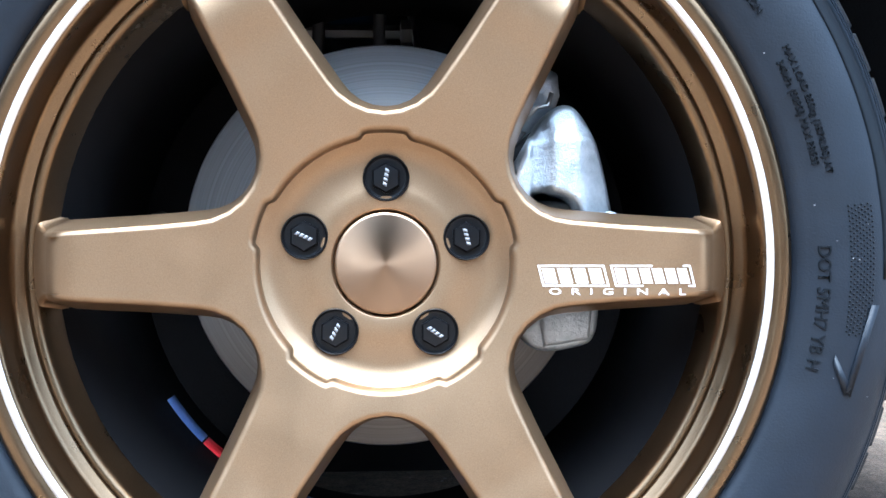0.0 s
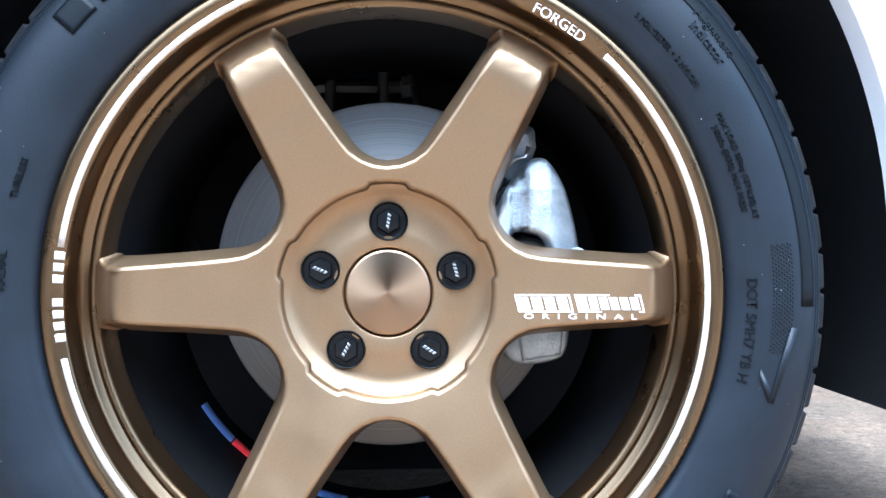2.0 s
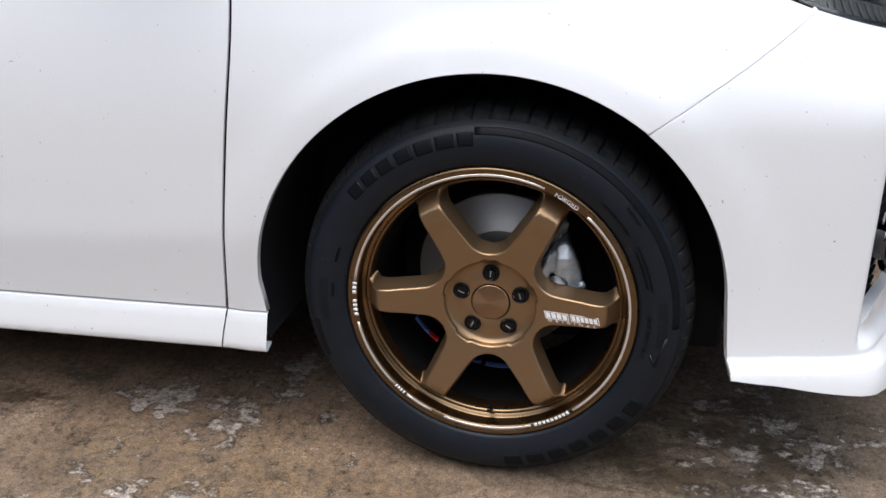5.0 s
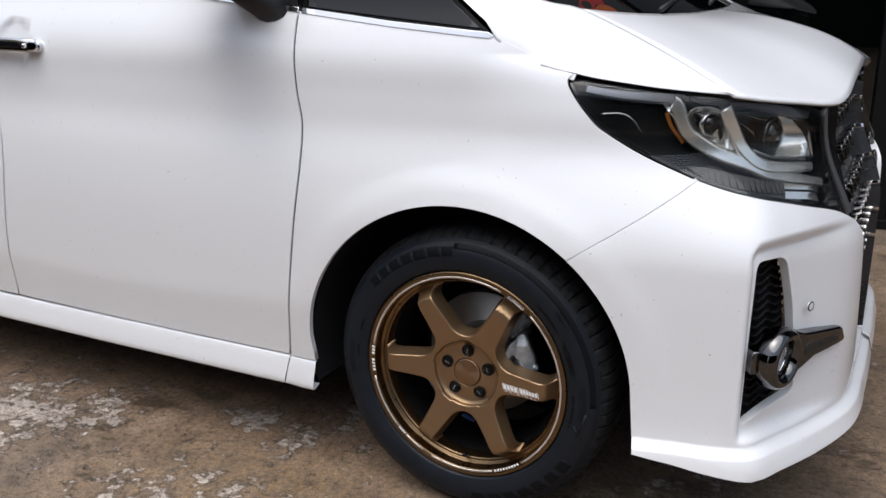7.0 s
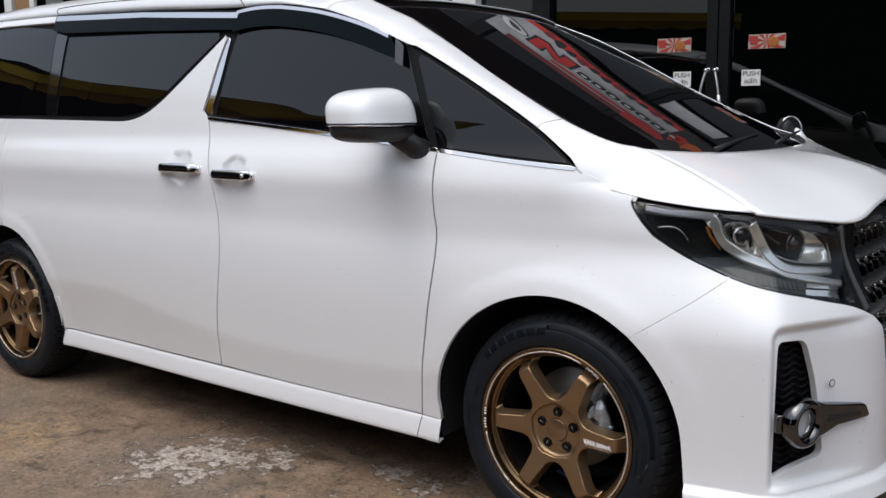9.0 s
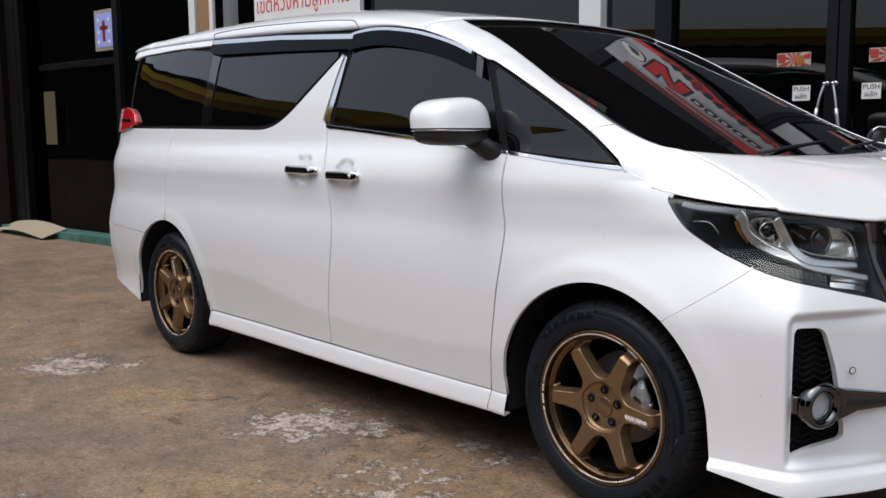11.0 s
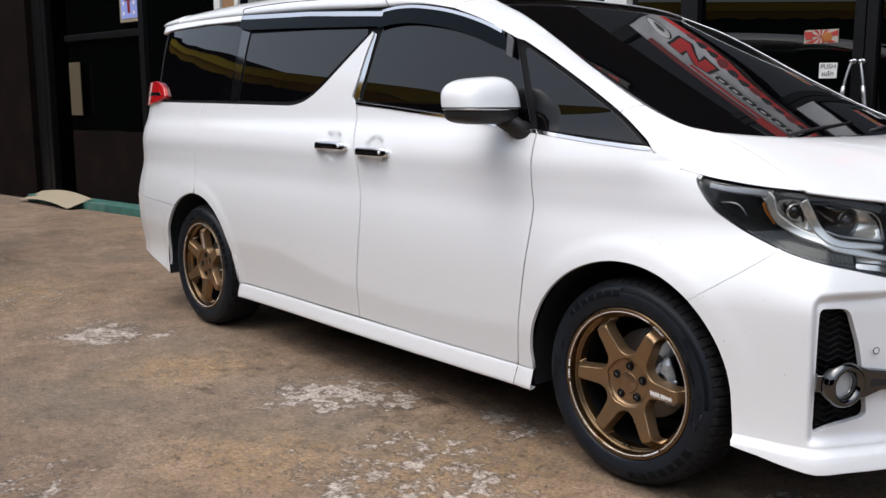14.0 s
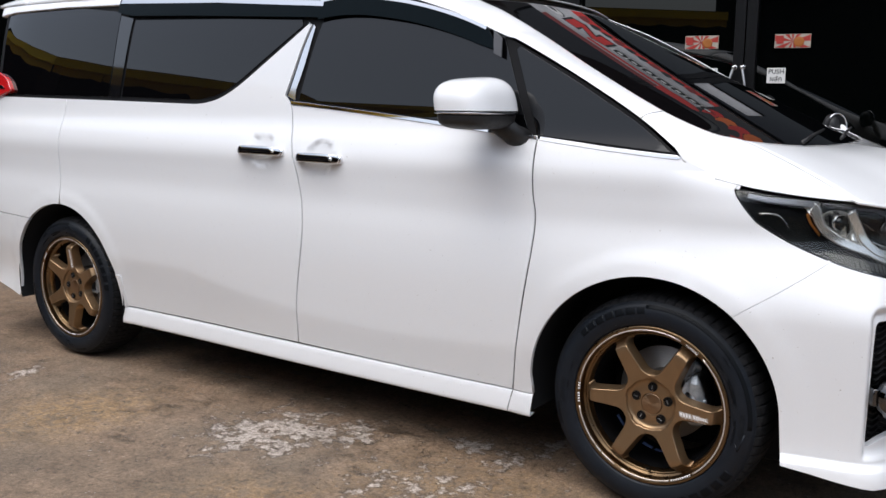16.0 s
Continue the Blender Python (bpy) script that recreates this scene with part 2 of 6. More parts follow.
def arc(cx, cz, r, a0, a1, n=24):
    return [(cx + r * math.cos(radians(a0 + (a1 - a0) * k / n)), cz + r * math.sin(radians(a0 + (a1 - a0) * k / n))) for k in range(n + 1)]


def text_mesh(body, size, depth=0.0004, align="CENTER"):
    cu = bpy.data.curves.new("lettering", "FONT")
    cu.body, cu.size, cu.extrude, cu.align_x, cu.align_y, cu.resolution_u = body, size, depth, align, "CENTER", 3
    ob = bpy.data.objects.new("lettering", cu)
    scene.collection.objects.link(ob)
    me = bpy.data.meshes.new_from_object(ob)
    bpy.data.objects.remove(ob)
    bm = bmesh.new()
    bm.from_mesh(me)
    bpy.data.meshes.remove(me)
    bpy.data.curves.remove(cu)
    return bm


# ---- the van's skin ----
from mathutils.geometry import tessellate_polygon

YC = 0.91          # centre plane of the van
SIDE_Z = [0.18, 0.23, 0.33, 0.37, 0.48, 0.58, 0.70, 0.80, 0.90, 0.97, 1.05, 1.11, 1.17, 1.26, 1.33, 1.40, 1.48, 1.55, 1.62, 1.66, 1.72, 1.80]
SIDE_Y = [0.032, 0.018, 0.013, 0.012, 0.007, 0.002, 0.000, 0.006, 0.018, 0.019, 0.020, 0.036, 0.060, 0.0785, 0.0920, 0.1060, 0.1230, 0.1390, 0.1575, 0.1695, 0.195, 0.290]
NODE_U = [-4.0, -3.93, -3.8, -3.65, -3.5, -3.25, -3.0, -2.0, -1.0, -0.3, 0.15, 0.30, 0.45, 0.58, 0.645, 0.72, 0.86, 1.02, 1.28, 1.52]
LOW_X = [-4.0, -3.93, -3.8, -3.65, -3.5, -3.25, -3.0, -2.0, -1.0, -0.3, 0.15, 0.30, 0.45, 0.578, 0.628, 0.665, 0.725, 0.782, 0.800, 0.802]
LOW_D = [0.15, 0.072, 0.030, 0.014, 0.007, 0.003, 0.001, 0.0, 0.0, 0.0, 0.002, 0.014, 0.038, 0.062, 0.088, 0.155, 0.275, 0.42, 0.66, 0.90]
TOP_X = [-3.97, -3.91, -3.79, -3.645, -3.5, -3.25, -3.0, -2.0, -1.0, -0.3, 0.15, 0.30, 0.43, 0.53, 0.58, 0.62, 0.67, 0.708, 0.722, 0.726]
TOP_D = [0.19, 0.100, 0.046, 0.0235, 0.0130, 0.0060, 0.0025, 0.0, 0.0, 0.012, 0.040, 0.065, 0.095, 0.135, 0.175, 0.23, 0.32, 0.42, 0.67, 0.90]


def spline(xs, ys, x):
    """Smooth curve through a short table of design values."""
    n = len(xs)
    if x <= xs[0]:
        return ys[0]
    if x >= xs[-1]:
        return ys[-1]
    i = 0
    while x > xs[i + 1]:
        i += 1

    def slope(k):
        if k <= 0:
            return (ys[1] - ys[0]) / (xs[1] - xs[0])
        if k >= n - 1:
            return (ys[-1] - ys[-2]) / (xs[-1] - xs[-2])
        a, b = xs[k] - xs[k - 1], xs[k + 1] - xs[k]
        return ((ys[k] - ys[k - 1]) / a * b + (ys[k + 1] - ys[k]) / b * a) / (a + b)
    h = xs[i + 1] - xs[i]
    f = (x - xs[i]) / h
    return ((2 * f**3 - 3 * f**2 + 1) * ys[i] + (f**3 - 2 * f**2 + f) * h * slope(i)
            + (-2 * f**3 + 3 * f**2) * ys[i + 1] + (f**3 - f**2) * h * slope(i + 1))


def skin(u, z):
    """A point of the van's outer skin: u runs along the flank and round the nose, z is the height."""
    w = min(1.0, max(0.0, (z - 0.66) / 0.26))
    w = w * w * (3 - 2 * w)
    x = (1 - w) * spline(NODE_U, LOW_X, u) + w * spline(NODE_U, TOP_X, u)
    d = (1 - w) * spline(NODE_U, LOW_D, u) + w * spline(NODE_U, TOP_D, u)
    for cx in (0.0, -3.005):      # flared arches
        f = min(1.0, max(0.0, (0.50 - math.hypot(x - cx, z - 0.342)) / 0.06))
        d -= 0.005 * f * f * (3 - 2 * f)
    if z < 0.62:                   # the doors tuck in below a low crease
        zb = 0.425 + min(0.11, 0.10 * (u + 1.05) ** 2)
        k = zb - z
        d += 0.125 * (k + math.sqrt(k * k + 0.0003)) / 2 * min(1.0, max(0.0, (0.25 - u) / 0.3))
    if z > 0.92 and u > 0.0:        # the fender's top rolls in towards the bonnet
        d += 1.6 * (min(z, 1.07) - 0.92) ** 2 * min(1.0, u / 0.2) * min(1.0, max(0.0, (0.60 - u) / 0.25))
    fade = min(1.0, max(0.0, (1.0 - u) / 0.5)) if z < 1.1 else 1.0
    return x, spline(SIDE_Z, SIDE_Y, z) * fade + d, z


def skin_at(u, z, off=0.0):
    p = Vector(skin(u, z))
    e = 0.004
    pu = Vector(skin(u + e, z)) - Vector(skin(u - e, z))
    pz = Vector(skin(u, z + e)) - Vector(skin(u, z - e))
    n = pu.cross(pz).normalized()
    return p + n * off, n


def flip_y(p):
    return Vector((p[0], 2 * YC - p[1], p[2]))


def inset(poly, d):
    """Moves each edge of a closed outline inwards."""
    area = sum(a[0] * b[1] - b[0] * a[1] for a, b in zip(poly, poly[1:] + poly[:1]))
    s = 1 if area > 0 else -1
    out, m = [], len(poly)
    for i in range(m):
        a, b, c = Vector(poly[i - 1]), Vector(poly[i]), Vector(poly[(i + 1) % m])
        t1, t2 = (b - a), (c - b)
        if t1.length < 1e-9 or t2.length < 1e-9:
            out.append(tuple(b))
            continue
        t1.normalize(), t2.normalize()
        n = Vector((-t1.y - t2.y, t1.x + t2.x)) * s
        n = n.normalized() / max(0.5, math.sqrt(max(0.0, (1 + t1.dot(t2)) / 2))) if n.length > 1e-6 else Vector((0, 0))
        out.append(tuple(b + n * d))
    return out


def dense(poly, step):
    out = []
    for a, b in zip(poly, poly[1:] + poly[:1]):
        k = max(1, int(math.dist(a, b) / step))
        out += [(a[0] + (b[0] - a[0]) * i / k, a[1] + (b[1] - a[1]) * i / k) for i in range(k)]
    return out


def panel(name, outline, mat, parent, off=0.0, gap=0.0021, depth=0.014, step=0.045, label="", flip=False, lift=None, hole=None, place=None, rnd=0.0012, cuts=(), draft=0.0):
    """A sheet of bodywork: an outline in u and z laid on the skin, with turned-in edges. lift(u, z) swells it."""
    poly = dense(inset(outline, gap + rnd), step * 0.6)
    bm = bmesh.new()
    loops = [poly]
    if hole:
        rim = dense(inset(hole, -rnd), step * 0.6)
        turn = [sum(a[0] * b[1] - b[0] * a[1] for a, b in zip(q, q[1:] + q[:1])) > 0 for q in (poly, rim)]
        if turn[0] == turn[1]:
            rim = rim[::-1]
        loops.append(rim)
    ring_v = [[bm.verts.new((u, 0, z)) for u, z in q] for q in loops]
    flat_v = [v for q in ring_v for v in q]
    pieces = [ring_v[0]]
    if hole:          # two cuts from the hole to the outline leave two plain pieces
        a, b = ring_v
        near = [min((math.dist(v.co, w.co), j) for j, w in enumerate(b)) for v in a]
        n, m = len(a), len(b)
        i0 = min(range(n), key=lambda i: near[i][0])
        i1 = min((i for i in range(n) if min((i - i0) % n, (i0 - i) % n) > n // 4), key=lambda i: near[i][0])
        j0, j1 = near[i0][1], near[i1][1]
        pieces = []
        for p, q, k, l in ((i0, i1, j1, j0), (i1, i0, j0, j1)):
            pieces.append([a[(p + i) % n] for i in range((q - p) % n + 1)] + [b[(k + j) % m] for j in range((l - k) % m + 1)])
    for piece in pieces:
        for tri in tessellate_polygon([[Vector((v.co.x, v.co.z, 0)) for v in piece]]):
            if len(set(tri)) == 3:
                try:
                    bm.faces.new([piece[k] for k in tri])
                except ValueError:
                    pass
    us, zs = [p[0] for p in poly], [p[1] for p in poly]
    for lo, hi, no in ((min(us), max(us), (1, 0, 0)), (min(zs), max(zs), (0, 0, 1))):
        k = math.floor(lo / step) + 1
        while k * step < hi:
            bmesh.ops.bisect_plane(bm, geom=bm.verts[:] + bm.edges[:] + bm.faces[:], plane_co=Vector(no) * k * step, plane_no=no, dist=1e-5)
            k += 1
    for no, d in cuts:
        bmesh.ops.bisect_plane(bm, geom=bm.verts[:] + bm.edges[:] + bm.faces[:], plane_co=Vector(no) * d, plane_no=no, dist=1e-5)
    bmesh.ops.remove_doubles(bm, verts=bm.verts, dist=2e-5)
    bm.verts.index_update()
    dom = [(v.co.x, v.co.z) for v in bm.verts]
    faces = [[v.index for v in fc.verts] for fc in bm.faces]
    bm.free()

    def on_skin(u, z, extra=0.0):
        h = off + extra + (lift(u, z) if lift else 0.0)
        p, n = skin_at(u, z, h)
        if lift:
            e = 0.006
            a, b = skin_at(u + e, z, off + lift(u + e, z))[0], skin_at(u - e, z, off + lift(u - e, z))[0]
            c, d = skin_at(u, z + e, off + lift(u, z + e))[0], skin_at(u, z - e, off + lift(u, z - e))[0]
            n = (a - b).cross(c - d).normalized()
        return p, n
    place = place or on_skin
    co, no = [], []
    for u, z in dom:
        p, n = place(u, z)
        co.append(p), no.append(n)
    # turned-in edge: a small round, then a flange
    for k, loop in enumerate(loops):
        sign = 1 if k == 0 else -1
        mid, outer, far = inset(loop, -0.6 * rnd * sign), inset(loop, -rnd * sign), inset(loop, -0.006 * sign)
        deep = inset(loop, -(rnd + (draft if k == 0 else 0.0)) * sign)
        m, rings = len(loop), []
        for extra, ring_at, w in ((0.0, loop, 0.0), (-0.25 * rnd, mid, 0.5), (-rnd, outer, 1.0), (-depth, deep, 1.0)):
            ring = []
            for i in range(m):
                p, n = place(*ring_at[i], extra)
                o = place(*far[i], extra)[0] - place(*loop[i], extra)[0]
                o = o.normalized() if o.length > 1e-9 else n
                ring.append(len(co))
                co.append(p), no.append((n * (1 - w) + (o + n * draft / depth) * w).normalized())
            rings.append(ring)
        for a, b in zip(rings, rings[1:]):
            faces += [[a[i], a[(i + 1) % m], b[(i + 1) % m], b[i]] for i in range(m)]
    if flip:
        co = [flip_y(p) for p in co]
        no = [Vector((n.x, -n.y, n.z)) for n in no]
    me = bpy.data.meshes.new(name)
    me.from_pydata([tuple(p) for p in co], [], faces)
    # wind each face the way its normal points
    bm = bmesh.new()
    bm.from_mesh(me)
    bm.faces.ensure_lookup_table(), bm.normal_update()
    for fc in bm.faces:
        want = Vector((0, 0, 0))
        for v in fc.verts:
            want += no[v.index]
        if fc.normal.dot(want) < 0:
            fc.normal_flip()
    bm.to_mesh(me)
    bm.free()
    me.shade_smooth()
    me.normals_split_custom_set_from_vertices([tuple(n) for n in no])
    me.materials.append(mat)
    ob = new(name, me)
    ob.parent = parent
    if label:
        tagged(ob, label)
    return ob


def both(fn):
    for flip in (False, True):
        fn(flip)


van = tagged(empty("van"), "pearl white minivan with dark tinted windows parked on concrete", "van")

# outlines in u and z
SEAM_F = curve([(-0.430, 1.150), (-0.426, 1.05), (-0.422, 0.97), (-0.410, 0.89), (-0.416, 0.76), (-0.455, 0.50), (-0.482, 0.302)], 5)
SEAM_D = curve([(-1.534, 1.245), (-1.490, 1.085), (-1.447, 0.95), (-1.418, 0.76), (-1.455, 0.50), (-1.470, 0.308)], 5)
SEAM_R = curve([(-3.02, 1.262), (-3.02, 1.0), (-3.00, 0.76)], 4)
ARCH_F = [(-0.402, 0.306)] + arc(-0.003, 0.342, 0.4065, 176, 52, 40)
ARCH_FB = [(-0.003 + (0.4070 - 0.0120 * k / 16) * math.cos(radians(52 - 2.75 * k)), 0.342 + (0.4070 - 0.0120 * k / 16) * math.sin(radians(52 - 2.75 * k))) for k in range(17)] + [(0.396, 0.30), (0.401, 0.254)]
SILL_Z = 0.302


def fender(flip):
    top = curve([(0.577, 1.001), (0.45, 1.008), (0.343, 1.017), (0.223, 1.034), (0.14, 1.068), (0.055, 1.106)], 5)
    low = curve([ARCH_FB[0], (0.36, 0.739), (0.506, 0.836)], 4)
    head = curve([(0.506, 0.836), (0.382, 0.879), (0.291, 0.922), (0.255, 0.954), (0.222, 0.995), (0.209, 1.022), (0.223, 1.034)], 5)
    out = [(-0.402, SILL_Z)] + ARCH_F[1:] + low[1:-1] + head[:-1] + top[20:-1] + [(0.055, 1.106), (-0.2, 1.128)] + SEAM_F
    panel("front_fender", out, WHITE, van, flip=flip, gap=0.0014)
    # black strip added behind the front seam so that its gap reads dark
    seal = [(u - 0.006, z) for u, z in SEAM_F] + [(u + 0.006, z) for u, z in SEAM_F[::-1]]
    joint = curve([(0.05, 1.104), (0.14, 1.066), (0.223, 1.034)], 5)
    panel("fender_joint", [(u - 0.004, z - 0.012) for u, z in joint] + [(u + 0.004, z + 0.012) for u, z in joint[::-1]], WHITE, van, off=-0.0025, gap=0.0, depth=0.004, flip=flip, rnd=0.0005)
    panel("door_seal", seal, SEAL, van, off=-0.005, gap=0.0, depth=0.004, flip=flip)


def cup(u0, z0):
    def fn(u, z):
        r = math.hypot((u - u0) / 0.064, (z - z0) / 0.062)
        f = min(1.0, max(0.0, (1.06 - r) / 0.16))
        return -0.013 * f * f * (3 - 2 * f) * (0.65 + 0.35 * max(0.0, 1 - r * r))
    return fn


HANDLES = {}


PILLAR = curve([(-1.572, 1.282), (-1.551, 1.344), (-1.514, 1.467), (-1.478, 1.556)], 4) + curve([(-1.500, 1.558), (-1.520, 1.542), (-1.697, 1.418), (-1.843, 1.320), (-1.945, 1.270), (-2.03, 1.249), (-2.10, 1.243)], 5)


def doors(flip):
    out = [(-1.470, SILL_Z + 0.004), (-1.0, SILL_Z), (-0.482, SILL_Z)] + SEAM_F[::-1][1:] + [(-0.43, 1.150), (-0.958, 1.203), (-1.248, 1.228)] + SEAM_D
    HANDLES["front", flip] = panel("front_door", out[:-1], WHITE, van, flip=flip, gap=0.0034, step=0.024, lift=cup(-1.338, 1.052))
    out = [(-2.585, SILL_Z + 0.003), (-1.470, SILL_Z + 0.005)] + SEAM_D[::-1][1:] + PILLAR + [(-2.84, 1.255), (-3.02, 1.257)] + SEAM_R[1:] + arc(-3.005, 0.340, 0.412, 88, 10, 22)
    HANDLES["rear", flip] = panel("sliding_door", out, WHITE, van, flip=flip, step=0.026, lift=cup(-1.652, 1.066))
    out = arc(-3.005, 0.340, 0.412, 90, 128, 10) + [(-3.99, 0.69), (-3.99, 1.24), (-3.7, 1.266), (-3.46, 1.263), (-3.02, 1.257)] + SEAM_R[1:-1]
    panel("rear_quarter_panel", out, WHITE, van, flip=flip)
    out = arc(-3.005, 0.340, 0.412, 128, 180, 12) + [(-3.422, 0.25), (-3.75, 0.31), (-3.99, 0.345), (-3.99, 0.69)]
    panel("rear_bumper", out, WHITE, van, flip=flip, lift=lambda u, z: 0.020 * max(0.0, (0.42 - z) / 0.14) ** 2 if z < 0.42 else 0.0)


SILL_SECTION = [(0.3005, -0.012), (0.3003, -0.001), (0.2985, 0.0008), (0.280, 0.0065), (0.262, 0.013), (0.245, 0.0195), (0.2355, 0.0225), (0.2315, 0.0215), (0.2300, 0.017), (0.2298, 0.0), (0.2298, -0.06)]


def sills(flip):
    for name, u0, u1, n in (("side_sill", -2.585, -0.4845, 60), ("sill_end", -0.4815, -0.4035, 6)):
        def fn(s, v):
            z, h = SILL_SECTION[int(round(v * 10))]
            if name == "sill_end":
                h = max(h, -0.008)
            u = u0 + (u1 - u0) * s
            if name == "side_sill":
                u += (0.30 - z) * -0.22 * s
            else:
                u += (0.30 - z) * (-0.22 + 0.14 * s)
            p = skin_at(u, z, h)[0]
            return flip_y(p) if flip else p
        bm = grid_sheet(fn, n, 10)
        bmesh.ops.recalc_face_normals(bm, faces=bm.faces)
        part(name, bm, WHITE, van)


both(fender), both(doors), both(sills)


def rear_guards(flip):
    arch = arc(-3.005, 0.340, 0.414, 16, -5, 8)
    panel("wheel_guard", arch + [(-2.560, 0.300), (-2.567, 0.455)], WHITE, van, off=0.004, gap=0.0, depth=0.010, flip=flip, rnd=0.002)


both(rear_guards)


def lip_lift(u, z):
    def step(x):
        x = min(1.0, max(0.0, x))
        return x * x * (3 - 2 * x)
    a, b, r = 0.728 - z, u - 0.610, 0.040
    d = r - math.hypot(r - a, r - b) if a < r and b < r else min(a, b)
    dip = step(d / 0.018) * step((z - 0.290) / 0.025) * step((1.02 - u) / 0.25)
    a = 0.50 * step((0.280 - z) / 0.014) + 0.50 * max(0.0, min(1.0, (0.280 - z) / 0.055))
    return 0.034 * a - 0.021 * dip


def bumper(flip):
    low = curve([ARCH_FB[0], (0.36, 0.739), (0.506, 0.836)], 4)
    head = curve([(0.506, 0.836), (0.602, 0.812), (0.769, 0.779), (0.912, 0.752), (0.995, 0.721)], 5)
    grille = [(1.034, 0.688), (1.066, 0.584), (1.103, 0.473), (1.15, 0.36), (1.2, 0.31), (1.52, 0.30), (1.52, 0.232)]
    out = ARCH_FB + [(0.5, 0.241), (0.64, 0.222), (0.85, 0.221), (1.10, 0.230), (1.3, 0.232)] + grille[::-1] + head[::-1] + low[::-1][1:-1]
    out = list(dict.fromkeys(out))
    strip = [(u - 0.006, z + 0.006) for u, z in low] + [(u + 0.006, z - 0.006) for u, z in low[::-1]]
    panel("bumper_joint", strip, WHITE, van, off=-0.0022, gap=0.0, depth=0.004, flip=flip, rnd=0.0005)
    panel("front_bumper", out, WHITE, van, flip=flip, gap=0.0003, depth=0.020, lift=lip_lift, hole=FOG_HOLE, step=0.035, cuts=CUTS)


CUTS = [((0, 0, 1), z) for z in (0.263, 0.267, 0.271, 0.275, 0.281, 0.287, 0.294, 0.301, 0.704, 0.710, 0.716, 0.722, 0.728, 0.734)] + [((1, 0, 0), u) for u in (0.604, 0.610, 0.615, 0.620, 0.626, 0.632, 0.638)]


def rounded(poly, r, n=5):
    """An outline with its corners rounded."""
    out, m = [], len(poly)
    for i in range(m):
        a, b, c = Vector(poly[i - 1]), Vector(poly[i]), Vector(poly[(i + 1) % m])
        p, q = b + (a - b).normalized() * min(r, (a - b).length * 0.45), b + (c - b).normalized() * min(r, (c - b).length * 0.45)
        out += [tuple((1 - k / n) ** 2 * p + 2 * (k / n) * (1 - k / n) * b + (k / n) ** 2 * q) for k in range(n + 1)]
    return out


FOG_HOLE = rounded([(0.640, 0.690), (0.738, 0.684), (0.780, 0.573), (0.802, 0.472), (0.820, 0.362), (0.723, 0.346), (0.629, 0.322), (0.634, 0.516)], 0.026)
both(bumper)

# ---- upper body ----


def skin_p(u, z, off=0.0):
    return skin_at(u, z, off)[0]


# near edge of the windscreen, from roof to cowl, and the fender's shoulder up to the bonnet
SCREEN_EDGE = [(-0.885, 0.273, 1.660), (-0.78, 0.260, 1.618), (-0.67, 0.247, 1.573), (-0.49, 0.220, 1.480), (-0.30, 0.19, 1.374), (-0.075, 0.155, 1.258), (0.05, 0.15, 1.203), (0.13, 0.160, 1.175), (0.20, 0.18, 1.156)]
BONNET_EDGE = [(0.20, 0.18, 1.160), (0.31, 0.205, 1.108), (0.42, 0.185, 1.057), (0.50, 0.155, 1.018), (0.532, 0.142, 1.003)]
NOSE_EDGE = [(0.532, 0.142, 1.003), (0.58, 0.19, 0.993), (0.64, 0.28, 0.98), (0.71, 0.418, 0.968), (0.722, 0.62, 1.0), (0.722, 0.91, 1.02)]
COWL = [(0.20, 0.18, 1.160), (0.27, 0.35, 1.146), (0.32, 0.60, 1.138), (0.335, 0.91, 1.136)]
CENTRE = [(0.335, 0.91, 1.136), (0.48, 0.91, 1.120), (0.61, 0.91, 1.086), (0.69, 0.91, 1.046), (0.722, 0.91, 1.02)]


def along(points, f):
    """A point at a share of a smooth curve's length."""
    pts = curve(points, 10)
    d = [0.0]
    for a, b in zip(pts, pts[1:]):
        d.append(d[-1] + math.dist(a, b))
    s = f * d[-1]
    for i in range(len(pts) - 1):
        if s <= d[i + 1] or i == len(pts) - 2:
            return Vector(pts[i]).lerp(Vector(pts[i + 1]), min(1.0, (s - d[i]) / max(1e-9, d[i + 1] - d[i])))


def coons(edge, far_edge, start, end):
    """A patch between four curves: edge and far_edge run along s, start and end across."""
    def fn(s, v):
        c = along(edge, s).lerp(along(far_edge, s), v)
        d = along(start, v).lerp(along(end, v), s)
        a, b, e, f = Vector(edge[0]), Vector(edge[-1]), Vector(far_edge[0]), Vector(far_edge[-1])
        bil = a.lerp(b, s).lerp(e.lerp(f, s), v)
        return c + d - bil
    return fn


def sheet_part(name, fn, nu, nv, mat, parent, thick=0.006, label="", mirror=False):
    bm = grid_sheet(fn, nu, nv)
    if mirror:
        r = bmesh.ops.duplicate(bm, geom=bm.verts[:] + bm.edges[:] + bm.faces[:])
        for v in r["geom"]:
            if isinstance(v, bmesh.types.BMVert):
                v.co.y = 2 * YC - v.co.y
        bmesh.ops.remove_doubles(bm, verts=bm.verts, dist=1e-4)
    bmesh.ops.recalc_face_normals(bm, faces=bm.faces)
    if sum(f.normal.z for f in bm.faces) < 0:
        bmesh.ops.reverse_faces(bm, faces=bm.faces)
    if thick:
        bmesh.ops.solidify(bm, geom=bm.faces, thickness=thick)
    return part(name, bm, mat, parent, label)


bonnet_fn = coons(BONNET_EDGE, CENTRE, COWL, NOSE_EDGE)
sheet_part("bonnet", bonnet_fn, 28, 26, WHITE, van, mirror=True, label="white bonnet with a raised centre")

